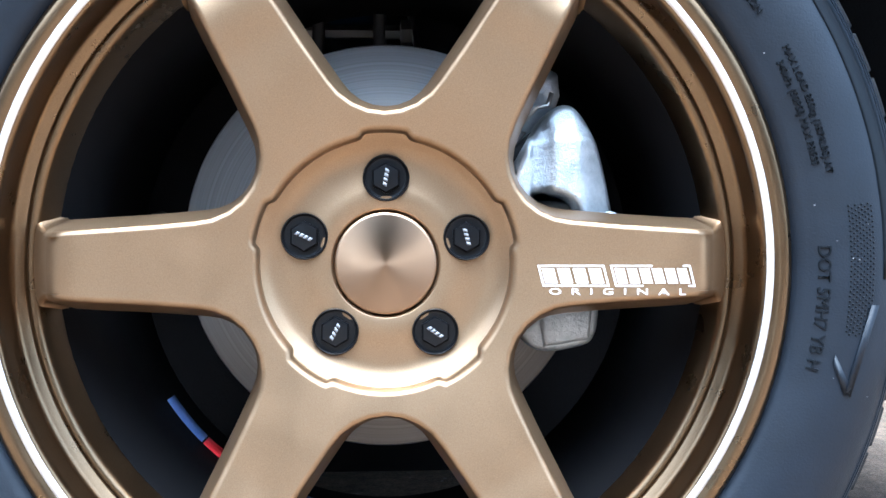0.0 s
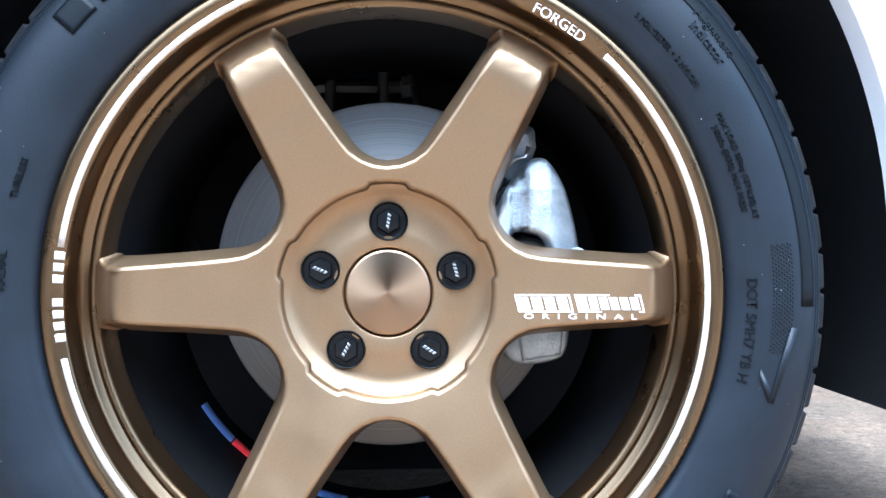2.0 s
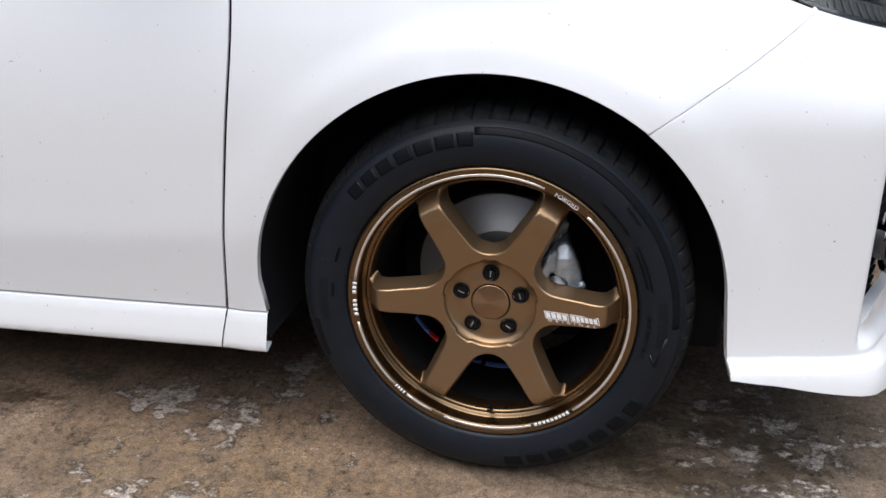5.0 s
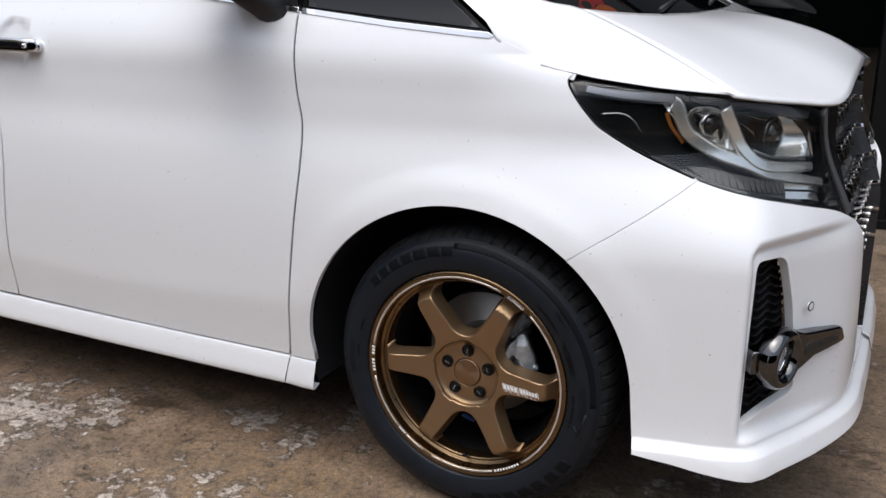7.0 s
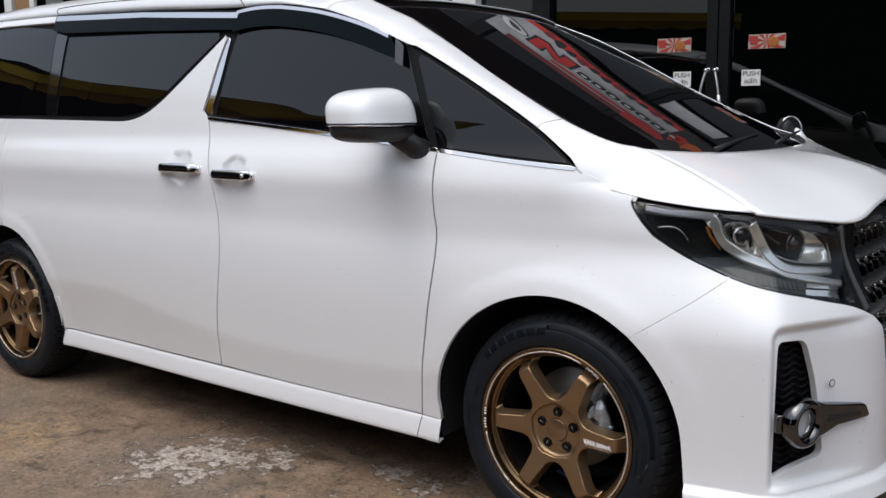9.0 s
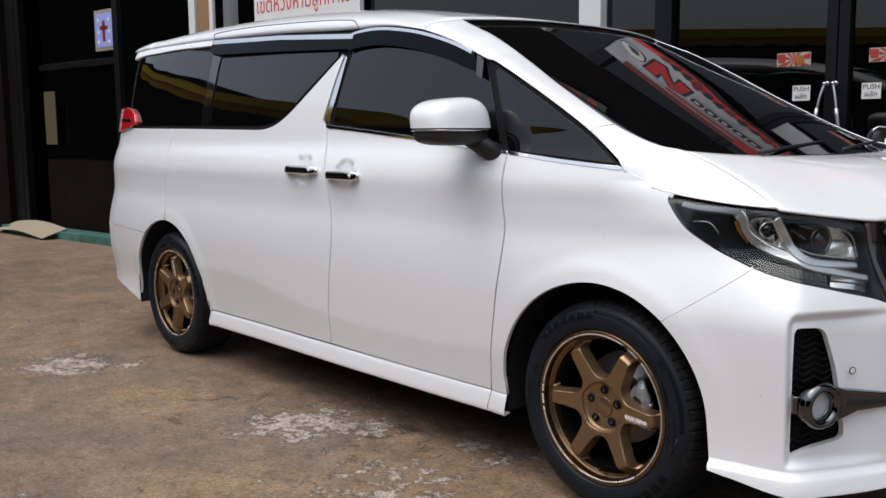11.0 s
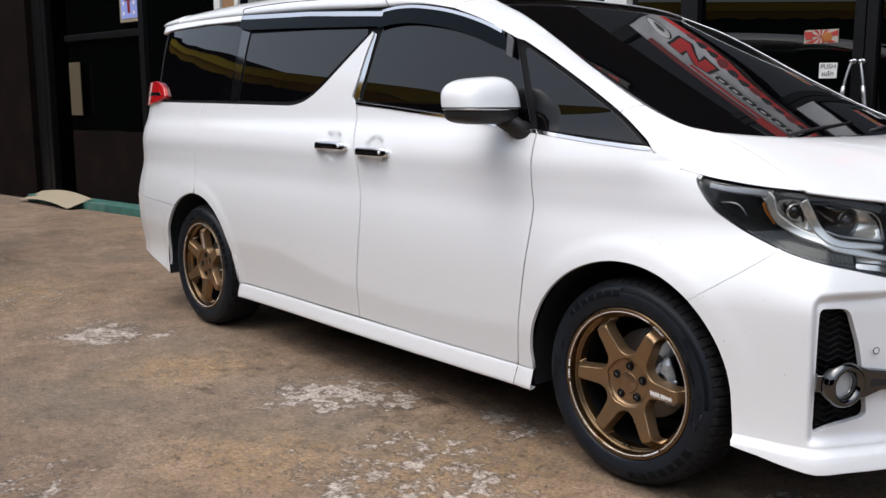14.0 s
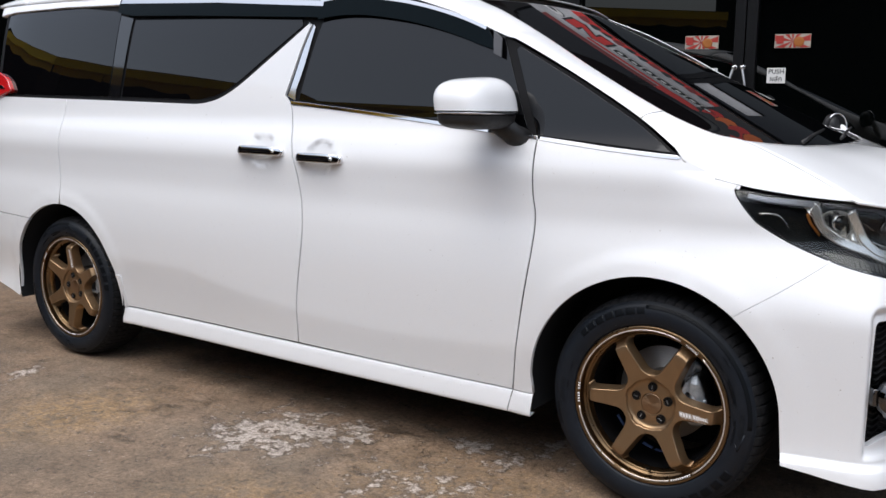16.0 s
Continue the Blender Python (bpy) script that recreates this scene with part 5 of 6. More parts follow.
def grille_half(flip):
    back = [(0.985, 0.725), (1.034, 0.688), (1.066, 0.584), (1.103, 0.473), (1.15, 0.36), (1.2, 0.315), (1.53, 0.305), (1.53, 0.965), (1.30, 0.972), (1.02, 0.962)]
    g = panel("grille", back, BLACK, van, off=-0.045, gap=0.0, depth=0.02, flip=flip, label="black grille with rows of chrome studs")
    panel("grille_frame", [(0.947, 0.744), (0.995, 0.722), (1.020, 0.84), (1.022, 0.958), (0.903, 0.963), (0.931, 0.86)], GLOSS, g, off=-0.006, gap=0.001, depth=0.03, flip=flip)
    ribbon("grille_edge", [(0.912, 0.958), (0.946, 0.85), (0.980, 0.738)], (0.020, 0.024), GREYTRIM, g, 0.0, flip)
    for row in range(6):
        z = 0.925 - row * 0.072
        for colm in range(7):
            u = 1.045 + colm * 0.072 + (0.0 if row % 2 == 0 else 0.012)
            if u > 1.50:
                continue
            stud = [(u, z + 0.010), (u + 0.062, z + 0.004), (u + 0.062, z - 0.006), (u + 0.010, z - 0.001), (u + 0.002, z + 0.002)]
            panel("stud", stud, CHROME, g, off=-0.016, gap=0.0, depth=0.028, step=0.06, flip=flip)
            panel("stud_base", [(u + 0.006, z - 0.006), (u + 0.062, z - 0.011), (u + 0.062, z - 0.036), (u + 0.020, z - 0.032)], DARKCHROME, g, off=-0.028, gap=0.0, depth=0.012, step=0.06, flip=flip)
    for i in range(5):
        z = 0.43 - i * 0.026
        panel("slat", [(1.13, z), (1.53, z), (1.53, z - 0.010), (1.13, z - 0.010)], BLACK, g, off=-0.020, gap=0.0, depth=0.02, step=0.1, flip=flip)
    panel("chrome_corner", [(1.012, 0.968), (1.07, 0.976), (1.08, 0.962), (1.02, 0.955)], CHROME, g, off=-0.004, gap=0.0, depth=0.02, flip=flip)


both(grille_half)


def fog_lamp(flip):
    p, n = side_pn(0.712, 0.472, 0.002, flip)
    n = (n + Vector((0.35, 0, 0))).normalized()
    back = panel("fog_recess", inset(FOG_HOLE, -0.02), SEAL, van, off=-0.060, gap=0.0, depth=0.02, flip=flip, label="black mesh air intake")
    for i in range(18):
        z = 0.668 - i * 0.0195
        pts = [(0.640 + 0.03 * k, z + (0.006 if k % 2 else -0.006)) for k in range(6)]
        ribbon("mesh_bar", pts, 0.004, SEAL, back, -0.046, flip, depth=0.010)
    lamp = part("fog_lamp", torus(p, n, 0.052, 0.015, 0.026), DARKCHROME, van, "round fog lamp in a smoked chrome surround")
    disc("lens", p - n * 0.010, n, 0.040, FOGLENS, lamp, 0.02, dome=0.006)
    part("lens_ring", torus(p - n * 0.004, n, 0.040, 0.004, 0.006), CHROME, lamp)
    panel("blade", [(0.752, 0.525), (0.80, 0.510), (0.947, 0.490), (0.958, 0.484), (0.975, 0.456), (0.966, 0.450), (0.84, 0.446), (0.79, 0.430), (0.752, 0.420)], DARKCHROME, lamp, off=0.010, gap=0.0, depth=0.025, step=0.02, flip=flip, rnd=0.006)
    panel("blade_groove", [(0.80, 0.486), (0.93, 0.474), (0.935, 0.462), (0.80, 0.462)], BLACK, lamp, off=0.0115, gap=0.0, depth=0.004, flip=flip)
    panel("blade", [(0.634, 0.500), (0.680, 0.502), (0.680, 0.446), (0.632, 0.452)], DARKCHROME, lamp, off=0.002, gap=0.0, depth=0.03, step=0.02, flip=flip, rnd=0.004)
    p, n = side_pn(0.826, 0.560, -0.004, flip)
    sensor = part("parking_sensor", torus(p, n, 0.0095, 0.0014, 0.0014, 28, 8), BLACK, van)
    disc("sensor_cap", p, n, 0.0088, WHITE, sensor, 0.004)


both(fog_lamp)


def sq(c, r, e, lo=-90, hi=90, nu=36, nv=14):
    """Part of a rounded box between two latitudes."""
    def pw(x):
        return math.copysign(abs(x) ** e, x)
    bm = bmesh.new()
    rows = []
    for j in range(nv + 1):
        la = radians(lo + (hi - lo) * j / nv)
        rows.append([bm.verts.new((c[0] + r[0] * pw(math.cos(la)) * pw(math.cos(2 * math.pi * i / nu)), c[1] + r[1] * pw(math.cos(la)) * pw(math.sin(2 * math.pi * i / nu)), c[2] + r[2] * pw(math.sin(la)))) for i in range(nu)])
    for a, b in zip(rows, rows[1:]):
        for i in range(nu):
            bm.faces.new((a[i], a[(i + 1) % nu], b[(i + 1) % nu], b[i]))
    bmesh.ops.remove_doubles(bm, verts=bm.verts, dist=1e-5)
    for loop_v in [r for r, la in ((rows[0], lo), (rows[-1], hi)) if la]:
        live = [v for v in loop_v if v.is_valid]
        if len(live) > 3:
            try:
                bm.faces.new(live)
            except ValueError:
                pass
    bmesh.ops.recalc_face_normals(bm, faces=bm.faces)
    return bm


def place_side(bm, flip):
    if flip:
        for v in bm.verts:
            v.co.y = 2 * YC - v.co.y
        bmesh.ops.reverse_faces(bm, faces=bm.faces)
    return bm


def door_mirror(flip):
    c = (-0.565, -0.062, 1.236)

    def shape(bm):     # leaner at the outer end, swept back, with a sloping top
        for v in bm.verts:
            f = (0.06 - v.co.y) / 0.245
            h = v.co.z - c[2]
            if h > 0:
                v.co.z = c[2] + h * (1.04 - 0.20 * max(0.0, f) ** 1.5)
            v.co.x += -0.045 * f - 0.30 * max(0.0, h) * 0.6
        return bm
    shell = part("door_mirror", place_side(shape(sq(c, (0.095, 0.123, 0.108), 0.60, 0, 90, 48, 18)), flip), WHITE, van, "white door mirror with a chrome strip and black base")
    part("mirror_strip", place_side(shape(sq((c[0], c[1], c[2] - 0.007), (0.0945, 0.1225, 0.0065), 0.56, -90, 90, 48, 6)), flip), CHROME, shell)
    part("mirror_base", place_side(shape(sq((c[0], c[1], c[2] - 0.014), (0.089, 0.117, 0.046), 0.62, -90, 0, 48, 14)), flip), BLACK, shell)
    bm = bmesh.new()
    add_tube(bm, [(-0.545, 0.00, 1.205), (-0.520, 0.045, 1.165), (-0.505, 0.085, 1.140)], [0.034, 0.032, 0.040], 14)
    for v in bm.verts:
        v.co.x = -0.52 + (v.co.x + 0.52) * 1.35
    part("mirror_arm", place_side(bm, flip), BLACK, shell)
    bm = bmesh.new()
    add_box(bm, (-0.652, -0.150, 1.236), (-0.644, 0.01, 1.310), 0.003)
    part("mirror_glass", place_side(bm, flip), CHROME, shell)


both(door_mirror)


def handles(flip):
    for kind, u0, u1, z in (("front", -1.452, -1.226, 1.045), ("rear", -1.774, -1.527, 1.060)):
        door = HANDLES[kind, flip]

        def bow(u, zz):
            f = (u - u0) / (u1 - u0)
            return 0.036 - 0.024 * abs(2 * f - 1) ** 5 - 6.0 * (zz - z) ** 2
        end = 0.016
        out = arc(u1 - end, z, end, 90, -90, 8) + arc(u0 + end, z, end, 270, 90, 8)
        h = panel("door_handle", out, CHROME, door, gap=0.0, depth=0.024, step=0.012, flip=flip, lift=bow, rnd=0.005, label="chrome door handle with a black strip")
        panel("handle_strip", arc(u1 - 0.050, z + 0.001, 0.0068, 90, -90, 6) + arc(u0 + 0.024, z + 0.002, 0.0080, 270, 90, 6), GLOSS, h, off=0.0008, gap=0.0, depth=0.004, step=0.02, flip=flip, lift=bow, rnd=0.0015)
        a, m = side_pn(u1 - 0.030, z - 0.001, 0.036, flip)
        disc("key_cap", a, m, 0.0065, CHROME, h, 0.006, 16, 0.002)
        for uu in (u0 + 0.014, u1 - 0.014):
            a, m = side_pn(uu, z, 0.010, flip)
            disc("handle_mount", a, m, 0.017, CHROME, h, 0.016, 20, 0.004)


both(handles)


def rear_lamp(flip):
    out = curve([(-3.50, 1.292), (-3.56, 1.352), (-3.66, 1.385), (-3.80, 1.385), (-3.93, 1.380)], 4) + [(-3.97, 1.24), (-3.80, 1.242), (-3.62, 1.262)]
    t = panel("rear_lamp", out, REDLAMP, van, off=0.016, gap=0.0, depth=0.05, flip=flip, rnd=0.006, label="red rear lamp cluster")
    panel("lamp_strip", [(-3.56, 1.298), (-3.60, 1.318), (-3.85, 1.318), (-3.85, 1.300)], GLOSS, t, off=0.018, gap=0.0, depth=0.006, flip=flip)


both(rear_lamp)

# wipers on the cowl
for y0, y1 in ((0.45, 1.00), (1.02, 1.48)):
    part("wiper", add_tube(bmesh.new(), [(0.300, y0, 1.150), (0.268, (y0 + y1) / 2, 1.166), (0.240, y1, 1.180)], [0.007, 0.006, 0.004], 8), BLACK, van)

def cowl_fn(s, v):
    a = along(COWL, 0.14 + 0.86 * v)
    return a + Vector((-0.07 * (1 - s) + 0.015 * s, 0, 0.010 - 0.022 * s - 0.03 * (1 - s) * max(0.0, 0.25 - v)))

sheet_part("cowl_cover", cowl_fn, 3, 18, BLACK, van, 0.0, mirror=True)

# small auxiliary mirror on the far front corner
def corner_mirror():
    c, n = Vector((0.118, 1.742, 1.176)), Vector((0.80, -0.60, 0.05)).normalized()
    bm = sq((0, 0, 0), (0.022, 0.036, 0.075), 0.9, -80, 90, 24, 12)
    for v in bm.verts:
        v.co = Vector((0.185 + v.co.x - 0.45 * v.co.z, 1.748 + v.co.y, 1.112 + v.co.z))
    stalk = part("corner_mirror", bm, WHITE, van, "white corner mirror with a black head and bright rim")
    part("mirror_head", sq(c - n * 0.012, (0.036, 0.054, 0.056), 0.9, -90, 90, 24, 12), BLACK, stalk)
    q = n.to_track_quat("Z", "Y")
    part("mirror_rim", add_tube(bmesh.new(), [c + n * 0.020 + q @ Vector((0.052 * math.cos(radians(a)), 0.056 * math.sin(radians(a)), 0)) for a in range(-70, 141, 10)], 0.0040, 8), CHROME, stalk)
    disc("mirror_face", c + n * 0.019, n, 0.050, SEAL, stalk, 0.01, dome=0.004)


corner_mirror()

# ---- ground ----
CONC = material("stained worn concrete", (0.3, 0.26, 0.2), 0.5)


def warped(scale, amount):
    """The place on the ground, pushed about so that edges turn ragged."""
    nt = CONC.node_tree
    tc = nt.nodes.new("ShaderNodeTexCoord")
    n = nt.nodes.new("ShaderNodeTexNoise")
    n.inputs["Scale"].default_value, n.inputs["Detail"].default_value, n.inputs["Roughness"].default_value = scale, 5, 0.65
    a = nt.nodes.new("ShaderNodeVectorMath")
    a.operation, a.inputs[1].default_value = "SUBTRACT", (0.5, 0.5, 0.5)
    b = nt.nodes.new("ShaderNodeVectorMath")
    b.operation, b.inputs[1].default_value = "MULTIPLY_ADD", (amount, amount, 0)
    nt.links.new(tc.outputs["Object"], n.inputs["Vector"])
    nt.links.new(n.outputs["Color"], a.inputs[0])
    nt.links.new(a.outputs["Vector"], b.inputs[0])
    nt.links.new(tc.outputs["Object"], b.inputs[2])
    return b.outputs["Vector"]


def math_node(op, a, b):
    n = CONC.node_tree.nodes.new("ShaderNodeMath")
    n.operation = op
    for sock, v in zip(n.inputs, (a, b)):
        if isinstance(v, bpy.types.NodeSocket):
            CONC.node_tree.links.new(v, sock)
        else:
            sock.default_value = v
    return n.outputs["Value"]


WARP = warped(2.5, 0.55)


def patch(x, y, r, gain=1.0):
    """How far a worn patch round a place has spread."""
    nt = CONC.node_tree
    d = nt.nodes.new("ShaderNodeVectorMath")
    d.operation = "DISTANCE"
    d.inputs[1].default_value = (x, y, 0)
    nt.links.new(WARP, d.inputs[0])
    mr = nt.nodes.new("ShaderNodeMapRange")
    mr.inputs["From Min"].default_value, mr.inputs["From Max"].default_value = 1.5 * r, 0.35 * r
    mr.inputs["To Max"].default_value = gain
    nt.links.new(d.outputs["Value"], mr.inputs["Value"])
    return mr.outputs["Result"]


def spread(places):
    total = None
    for p in places:
        f = patch(*p)
        total = f if total is None else math_node("MAXIMUM", total, f)
    return total


def cells(scale, lo, hi):
    """Thin cracks between flakes."""
    nt = CONC.node_tree
    v = nt.nodes.new("ShaderNodeTexVoronoi")
    v.feature = "DISTANCE_TO_EDGE"
    v.inputs["Scale"].default_value = scale
    nt.links.new(warped(9.0, 0.16), v.inputs["Vector"])
    return ramp(CONC, v.outputs["Distance"], [(lo, 1.0), (hi, 0.0)])


big = noise_node(CONC, 0.6, 6, 0.6)
mid = noise_node(CONC, 2.4, 12, 0.74)
chips = noise_node(CONC, 9, 12, 0.76)
flake = noise_node(CONC, 24, 10, 0.74)
fine = noise_node(CONC, 60, 8, 0.75)
grit = noise_node(CONC, 240, 4, 0.65)
# brown ground tone with paler and rustier areas
col = ramp(CONC, mid, [(0.34, (0.120, 0.082, 0.054)), (0.46, (0.190, 0.134, 0.090)), (0.56, (0.250, 0.182, 0.127)), (0.68, (0.330, 0.252, 0.184))])
tint = noise_node(CONC, 0.9, 8, 0.65)
col = mix(CONC, ramp(CONC, tint, [(0.44, 0.0), (0.60, 0.75)]), col, (0.31, 0.215, 0.145), "MIX")
col = mix(CONC, ramp(CONC, big, [(0.40, 0.65), (0.52, 0.0)]), col, (0.175, 0.145, 0.112), "MIX")
rust = spread([(-0.45, -0.35, 0.42), (-2.24, -0.47, 0.30), (0.2, -0.5, 0.3), (-1.0, -0.75, 0.3), (-4.6, -0.6, 0.5)])
col = mix(CONC, math_node("MULTIPLY", rust, ramp(CONC, flake, [(0.46, 0.10), (0.52, 0.85)])), col, (0.335, 0.225, 0.115), "MIX")
# damp dark stains with crisp ragged borders
damp = math_node("ADD", noise_node(CONC, 1.3, 12, 0.78, "Object", (1.0, 1.8, 1.0)), math_node("MULTIPLY", spread([(0.37, 0.28, 0.30), (-0.95, 0.2, 0.25), (-0.26, -0.22, 0.10), (-1.9, -0.05, 0.30)]), -0.10))
col = mix(CONC, ramp(CONC, damp, [(0.385, 0.72), (0.405, 0.0)]), col, (0.078, 0.060, 0.041), "MIX")
col = mix(CONC, ramp(CONC, flake, [(0.365, 0.75), (0.395, 0.0)]), col, (0.085, 0.064, 0.044), "MIX")
# pale flakes: scattered, and thick where the top has worn away
worn = spread([(-1.44, -0.16, 0.26, 1.0), (-1.16, 0.08, 0.15, 0.85), (-3.13, -0.51, 0.24, 1.0), (-2.91, -0.25, 0.13, 0.8), (-0.64, -0.30, 0.30, 0.62), (-0.35, -0.40, 0.34, 0.68), (-0.53, -0.62, 0.34, 0.66), (-0.55, 0.13, 0.12, 0.7), (-0.70, 0.19, 0.09, 1.0), (-0.45, 0.32, 0.22, 0.55), (0.51, 0.20, 0.22, 0.6), (-0.1, -0.9, 0.5, 0.6), (-1.3, -1.6, 0.4, 0.5), (-4.4, -0.5, 0.4, 0.5)])
pale = math_node("ADD", math_node("MULTIPLY", chips, 0.55), math_node("MULTIPLY", flake, 0.45))
pale = math_node("ADD", pale, math_node("MULTIPLY", worn, 0.135))
col = mix(CONC, ramp(CONC, pale, [(0.575, 0.0), (0.625, 0.80)]), col, ramp(CONC, fine, [(0.35, (0.36, 0.315, 0.28)), (0.65, (0.64, 0.585, 0.54))]), "MIX")
col = mix(CONC, math_node("MULTIPLY", cells(11, 0.012, 0.032), ramp(CONC, chips, [(0.47, 0.0), (0.58, 0.55)])), col, (0.075, 0.055, 0.036), "MIX")
# blotches a hand across, scuffs and pale stone chips
blotch = noise_node(CONC, 6.5, 14, 0.82)
col = mix(CONC, 0.85, col, ramp(CONC, blotch, [(0.34, (0.50, 0.47, 0.44)), (0.46, (0.90, 0.88, 0.87)), (0.56, (1.08, 1.08, 1.08)), (0.68, (1.45, 1.42, 1.40))]), "MULTIPLY")
scuff = noise_node(CONC, 15, 14, 0.84)
col = mix(CONC, 0.5, col, ramp(CONC, scuff, [(0.38, (0.28, 0.26, 0.24)), (0.46, (0.84, 0.83, 0.82)), (0.56, (1.14, 1.14, 1.14)), (0.68, (1.75, 1.72, 1.70))]), "MULTIPLY")
stones = CONC.node_tree.nodes.new("ShaderNodeTexVoronoi")
stones.inputs["Scale"].default_value = 55
CONC.node_tree.links.new(warped(30.0, 0.02), stones.inputs["Vector"])
col = mix(CONC, math_node("MULTIPLY", ramp(CONC, stones.outputs["Distance"], [(0.10, 0.7), (0.17, 0.0)]), ramp(CONC, noise_node(CONC, 3.5, 8, 0.7), [(0.50, 0.0), (0.60, 1.0)])), col, (0.52, 0.50, 0.47), "MIX")
# grit
col = mix(CONC, 0.95, col, ramp(CONC, fine, [(0.30, (0.40, 0.38, 0.35)), (0.50, (0.90, 0.88, 0.86)), (0.72, (1.25, 1.22, 1.18))]), "MULTIPLY")
col = mix(CONC, 0.6, col, ramp(CONC, grit, [(0.32, (0.40, 0.38, 0.36)), (0.55, (1.0, 1.0, 1.0)), (0.74, (1.5, 1.5, 1.5))]), "MULTIPLY")
drive(CONC, "Base Color", col)
drive(CONC, "Roughness", ramp(CONC, damp, [(0.37, 0.34), (0.42, 0.66)]))
bump(CONC, mix(CONC, 0.5, mix(CONC, 0.5, fine, flake), ramp(CONC, pale, [(0.575, 0.0), (0.605, 1.0)])), 0.8, 0.012)
bm = bmesh.new()
bmesh.ops.create_grid(bm, x_segments=60, y_segments=60, size=150)
tagged(part("ground", bm, CONC), "stained brown concrete yard", "ground", kind="structure")

# ---- shop front behind the van ----
# brown taken down towards black to stand in for shade under an overhang
SHADEWALL = material("brown cladding darkened for shade", (0.012, 0.007, 0.006), 0.75, 0.0, 0.06)
drive(SHADEWALL, "Base Color", ramp(SHADEWALL, noise_node(SHADEWALL, 3, 6), [(0.3, (0.0035, 0.0025, 0.0022)), (0.7, (0.010, 0.0055, 0.0045))]))
FRAME = material("black aluminium frame", (0.005, 0.005, 0.0055), 0.4, 0.0, 0.2)
SHOPGLASS = material("shop glass", (0.0010, 0.0014, 0.0014), 0.005, 0, 0.50)
TEAL = material("worn teal paint", (0.06, 0.20, 0.17), 0.6)
drive(TEAL, "Base Color", ramp(TEAL, noise_node(TEAL, 5, 7), [(0.35, (0.02, 0.06, 0.05)), (0.55, (0.04, 0.14, 0.115)), (0.75, (0.14, 0.15, 0.13))]))
BOARD = material("buff board", (0.30, 0.25, 0.17), 0.7)
OLDPAPER = material("faded paper", (0.075, 0.058, 0.028), 0.7)
PANEL = material("white painted column", (0.70, 0.70, 0.68), 0.5)
WOOD = material("brown wood trim", (0.30, 0.17, 0.08), 0.5)
RED = material("red sign vinyl", (0.62, 0.025, 0.02), 0.4)
SIGNWHITE = material("white sign vinyl", (0.78, 0.77, 0.75), 0.4)
ORANGE = material("orange sign vinyl", (0.75, 0.16, 0.02), 0.4)
OLDFILM = material("faded sticker film", (0.42, 0.38, 0.32), 0.45)
OLDRED = material("faded sticker red", (0.38, 0.035, 0.025), 0.45)
OLDORANGE = material("faded sticker orange", (0.36, 0.12, 0.02), 0.45)
MAROON = material("dark red sign vinyl", (0.22, 0.02, 0.02), 0.4)
SIGNBLACK = material("black sign vinyl", (0.012, 0.012, 0.012), 0.4)
BLUEPRINT = material("blue printed card", (0.30, 0.36, 0.75), 0.5)
FACADE = pose(-0.9, 3.04, 0, 0, 0, math.degrees(math.atan(0.134)))
shop = tagged(empty("shop_front", FACADE), "dark glazed shop front with black frames", "shop front", kind="structure")


def fbox(name, lo, hi, mat, parent=shop, bevel=0.004, label=""):
    return part(name, boxm(lo, hi, bevel), mat, parent, label, smooth=False)


def thing_on_facade(name, label, category, group=""):
    return tagged(empty(name, FACADE.copy()), label, category, group)


fbox("back_wall", (-14.0, 0.60, 0.0), (9.0, 0.7, 9.6), SHADEWALL)
fbox("upper_wall", (-14.0, 0.02, 3.2), (9.0, 0.6, 9.6), SHADEWALL)
fbox("end_wall", (-14.0, -0.10, 0.0), (-10.15, 0.10, 3.2), SHADEWALL)
fbox("kerb", (-10.1, -0.25, 0.0), (-1.6, 0.05, 0.09), TEAL)
fbox("threshold", (-1.6, -0.05, 0.0), (9.0, 0.05, 0.05), FRAME)
for x0, x1 in ((-9.30, -7.55), (-7.45, -5.75)):
    fbox("glass_panel", (x0, 0.030, 0.95), (x1, 0.042, 3.2), SHOPGLASS, bevel=0)
    fbox("kick_panel", (x0, 0.02, 0.09), (x1, 0.05, 0.93), SHADEWALL)
for x0, x1 in ((-5.35, -1.49), (-0.83, 0.145), (0.275, 1.60), (1.72, 3.2), (3.32, 4.8), (4.92, 6.5), (6.6, 9.0)):
    fbox("glass_panel", (x0, 0.030, 0.10), (x1, 0.042, 3.2), SHOPGLASS, bevel=0)
for x in (-10.12, -9.86, -7.55, -5.75):
    fbox("mullion", (x, -0.03, 0.0), (x + 0.10 if x > -10 else x + 0.24, 0.06, 3.2), FRAME)
for x in (-0.945, 1.60, 3.2, 4.8, 6.5):
    fbox("mullion", (x, -0.03, 0.05), (x + 0.12, 0.06, 3.2), FRAME)
fbox("door_stile", (0.145, -0.02, 0.05), (0.207, 0.055, 3.2), FRAME)
fbox("door_stile", (0.213, -0.02, 0.05), (0.275, 0.055, 3.2), FRAME)
fbox("side_panel", (-1.32, 0.0, 0.05), (-0.945, 0.05, 3.2), SHOPGLASS)
fbox("rail", (-9.3, -0.02, 2.02), (-7.55, 0.05, 2.09), FRAME)
fbox("column", (-6.06, -0.06, 0.0), (-5.96, 0.25, 3.2), PANEL)
fbox("column", (-5.94, -0.04, 0.0), (-5.74, 0.25, 3.2), WOOD)
fbox("column", (-5.72, -0.06, 0.0), (-5.66, 0.25, 3.2), PANEL)
fbox("column", (-1.49, -0.08, 0.0), (-1.32, 0.30, 3.2), PANEL)

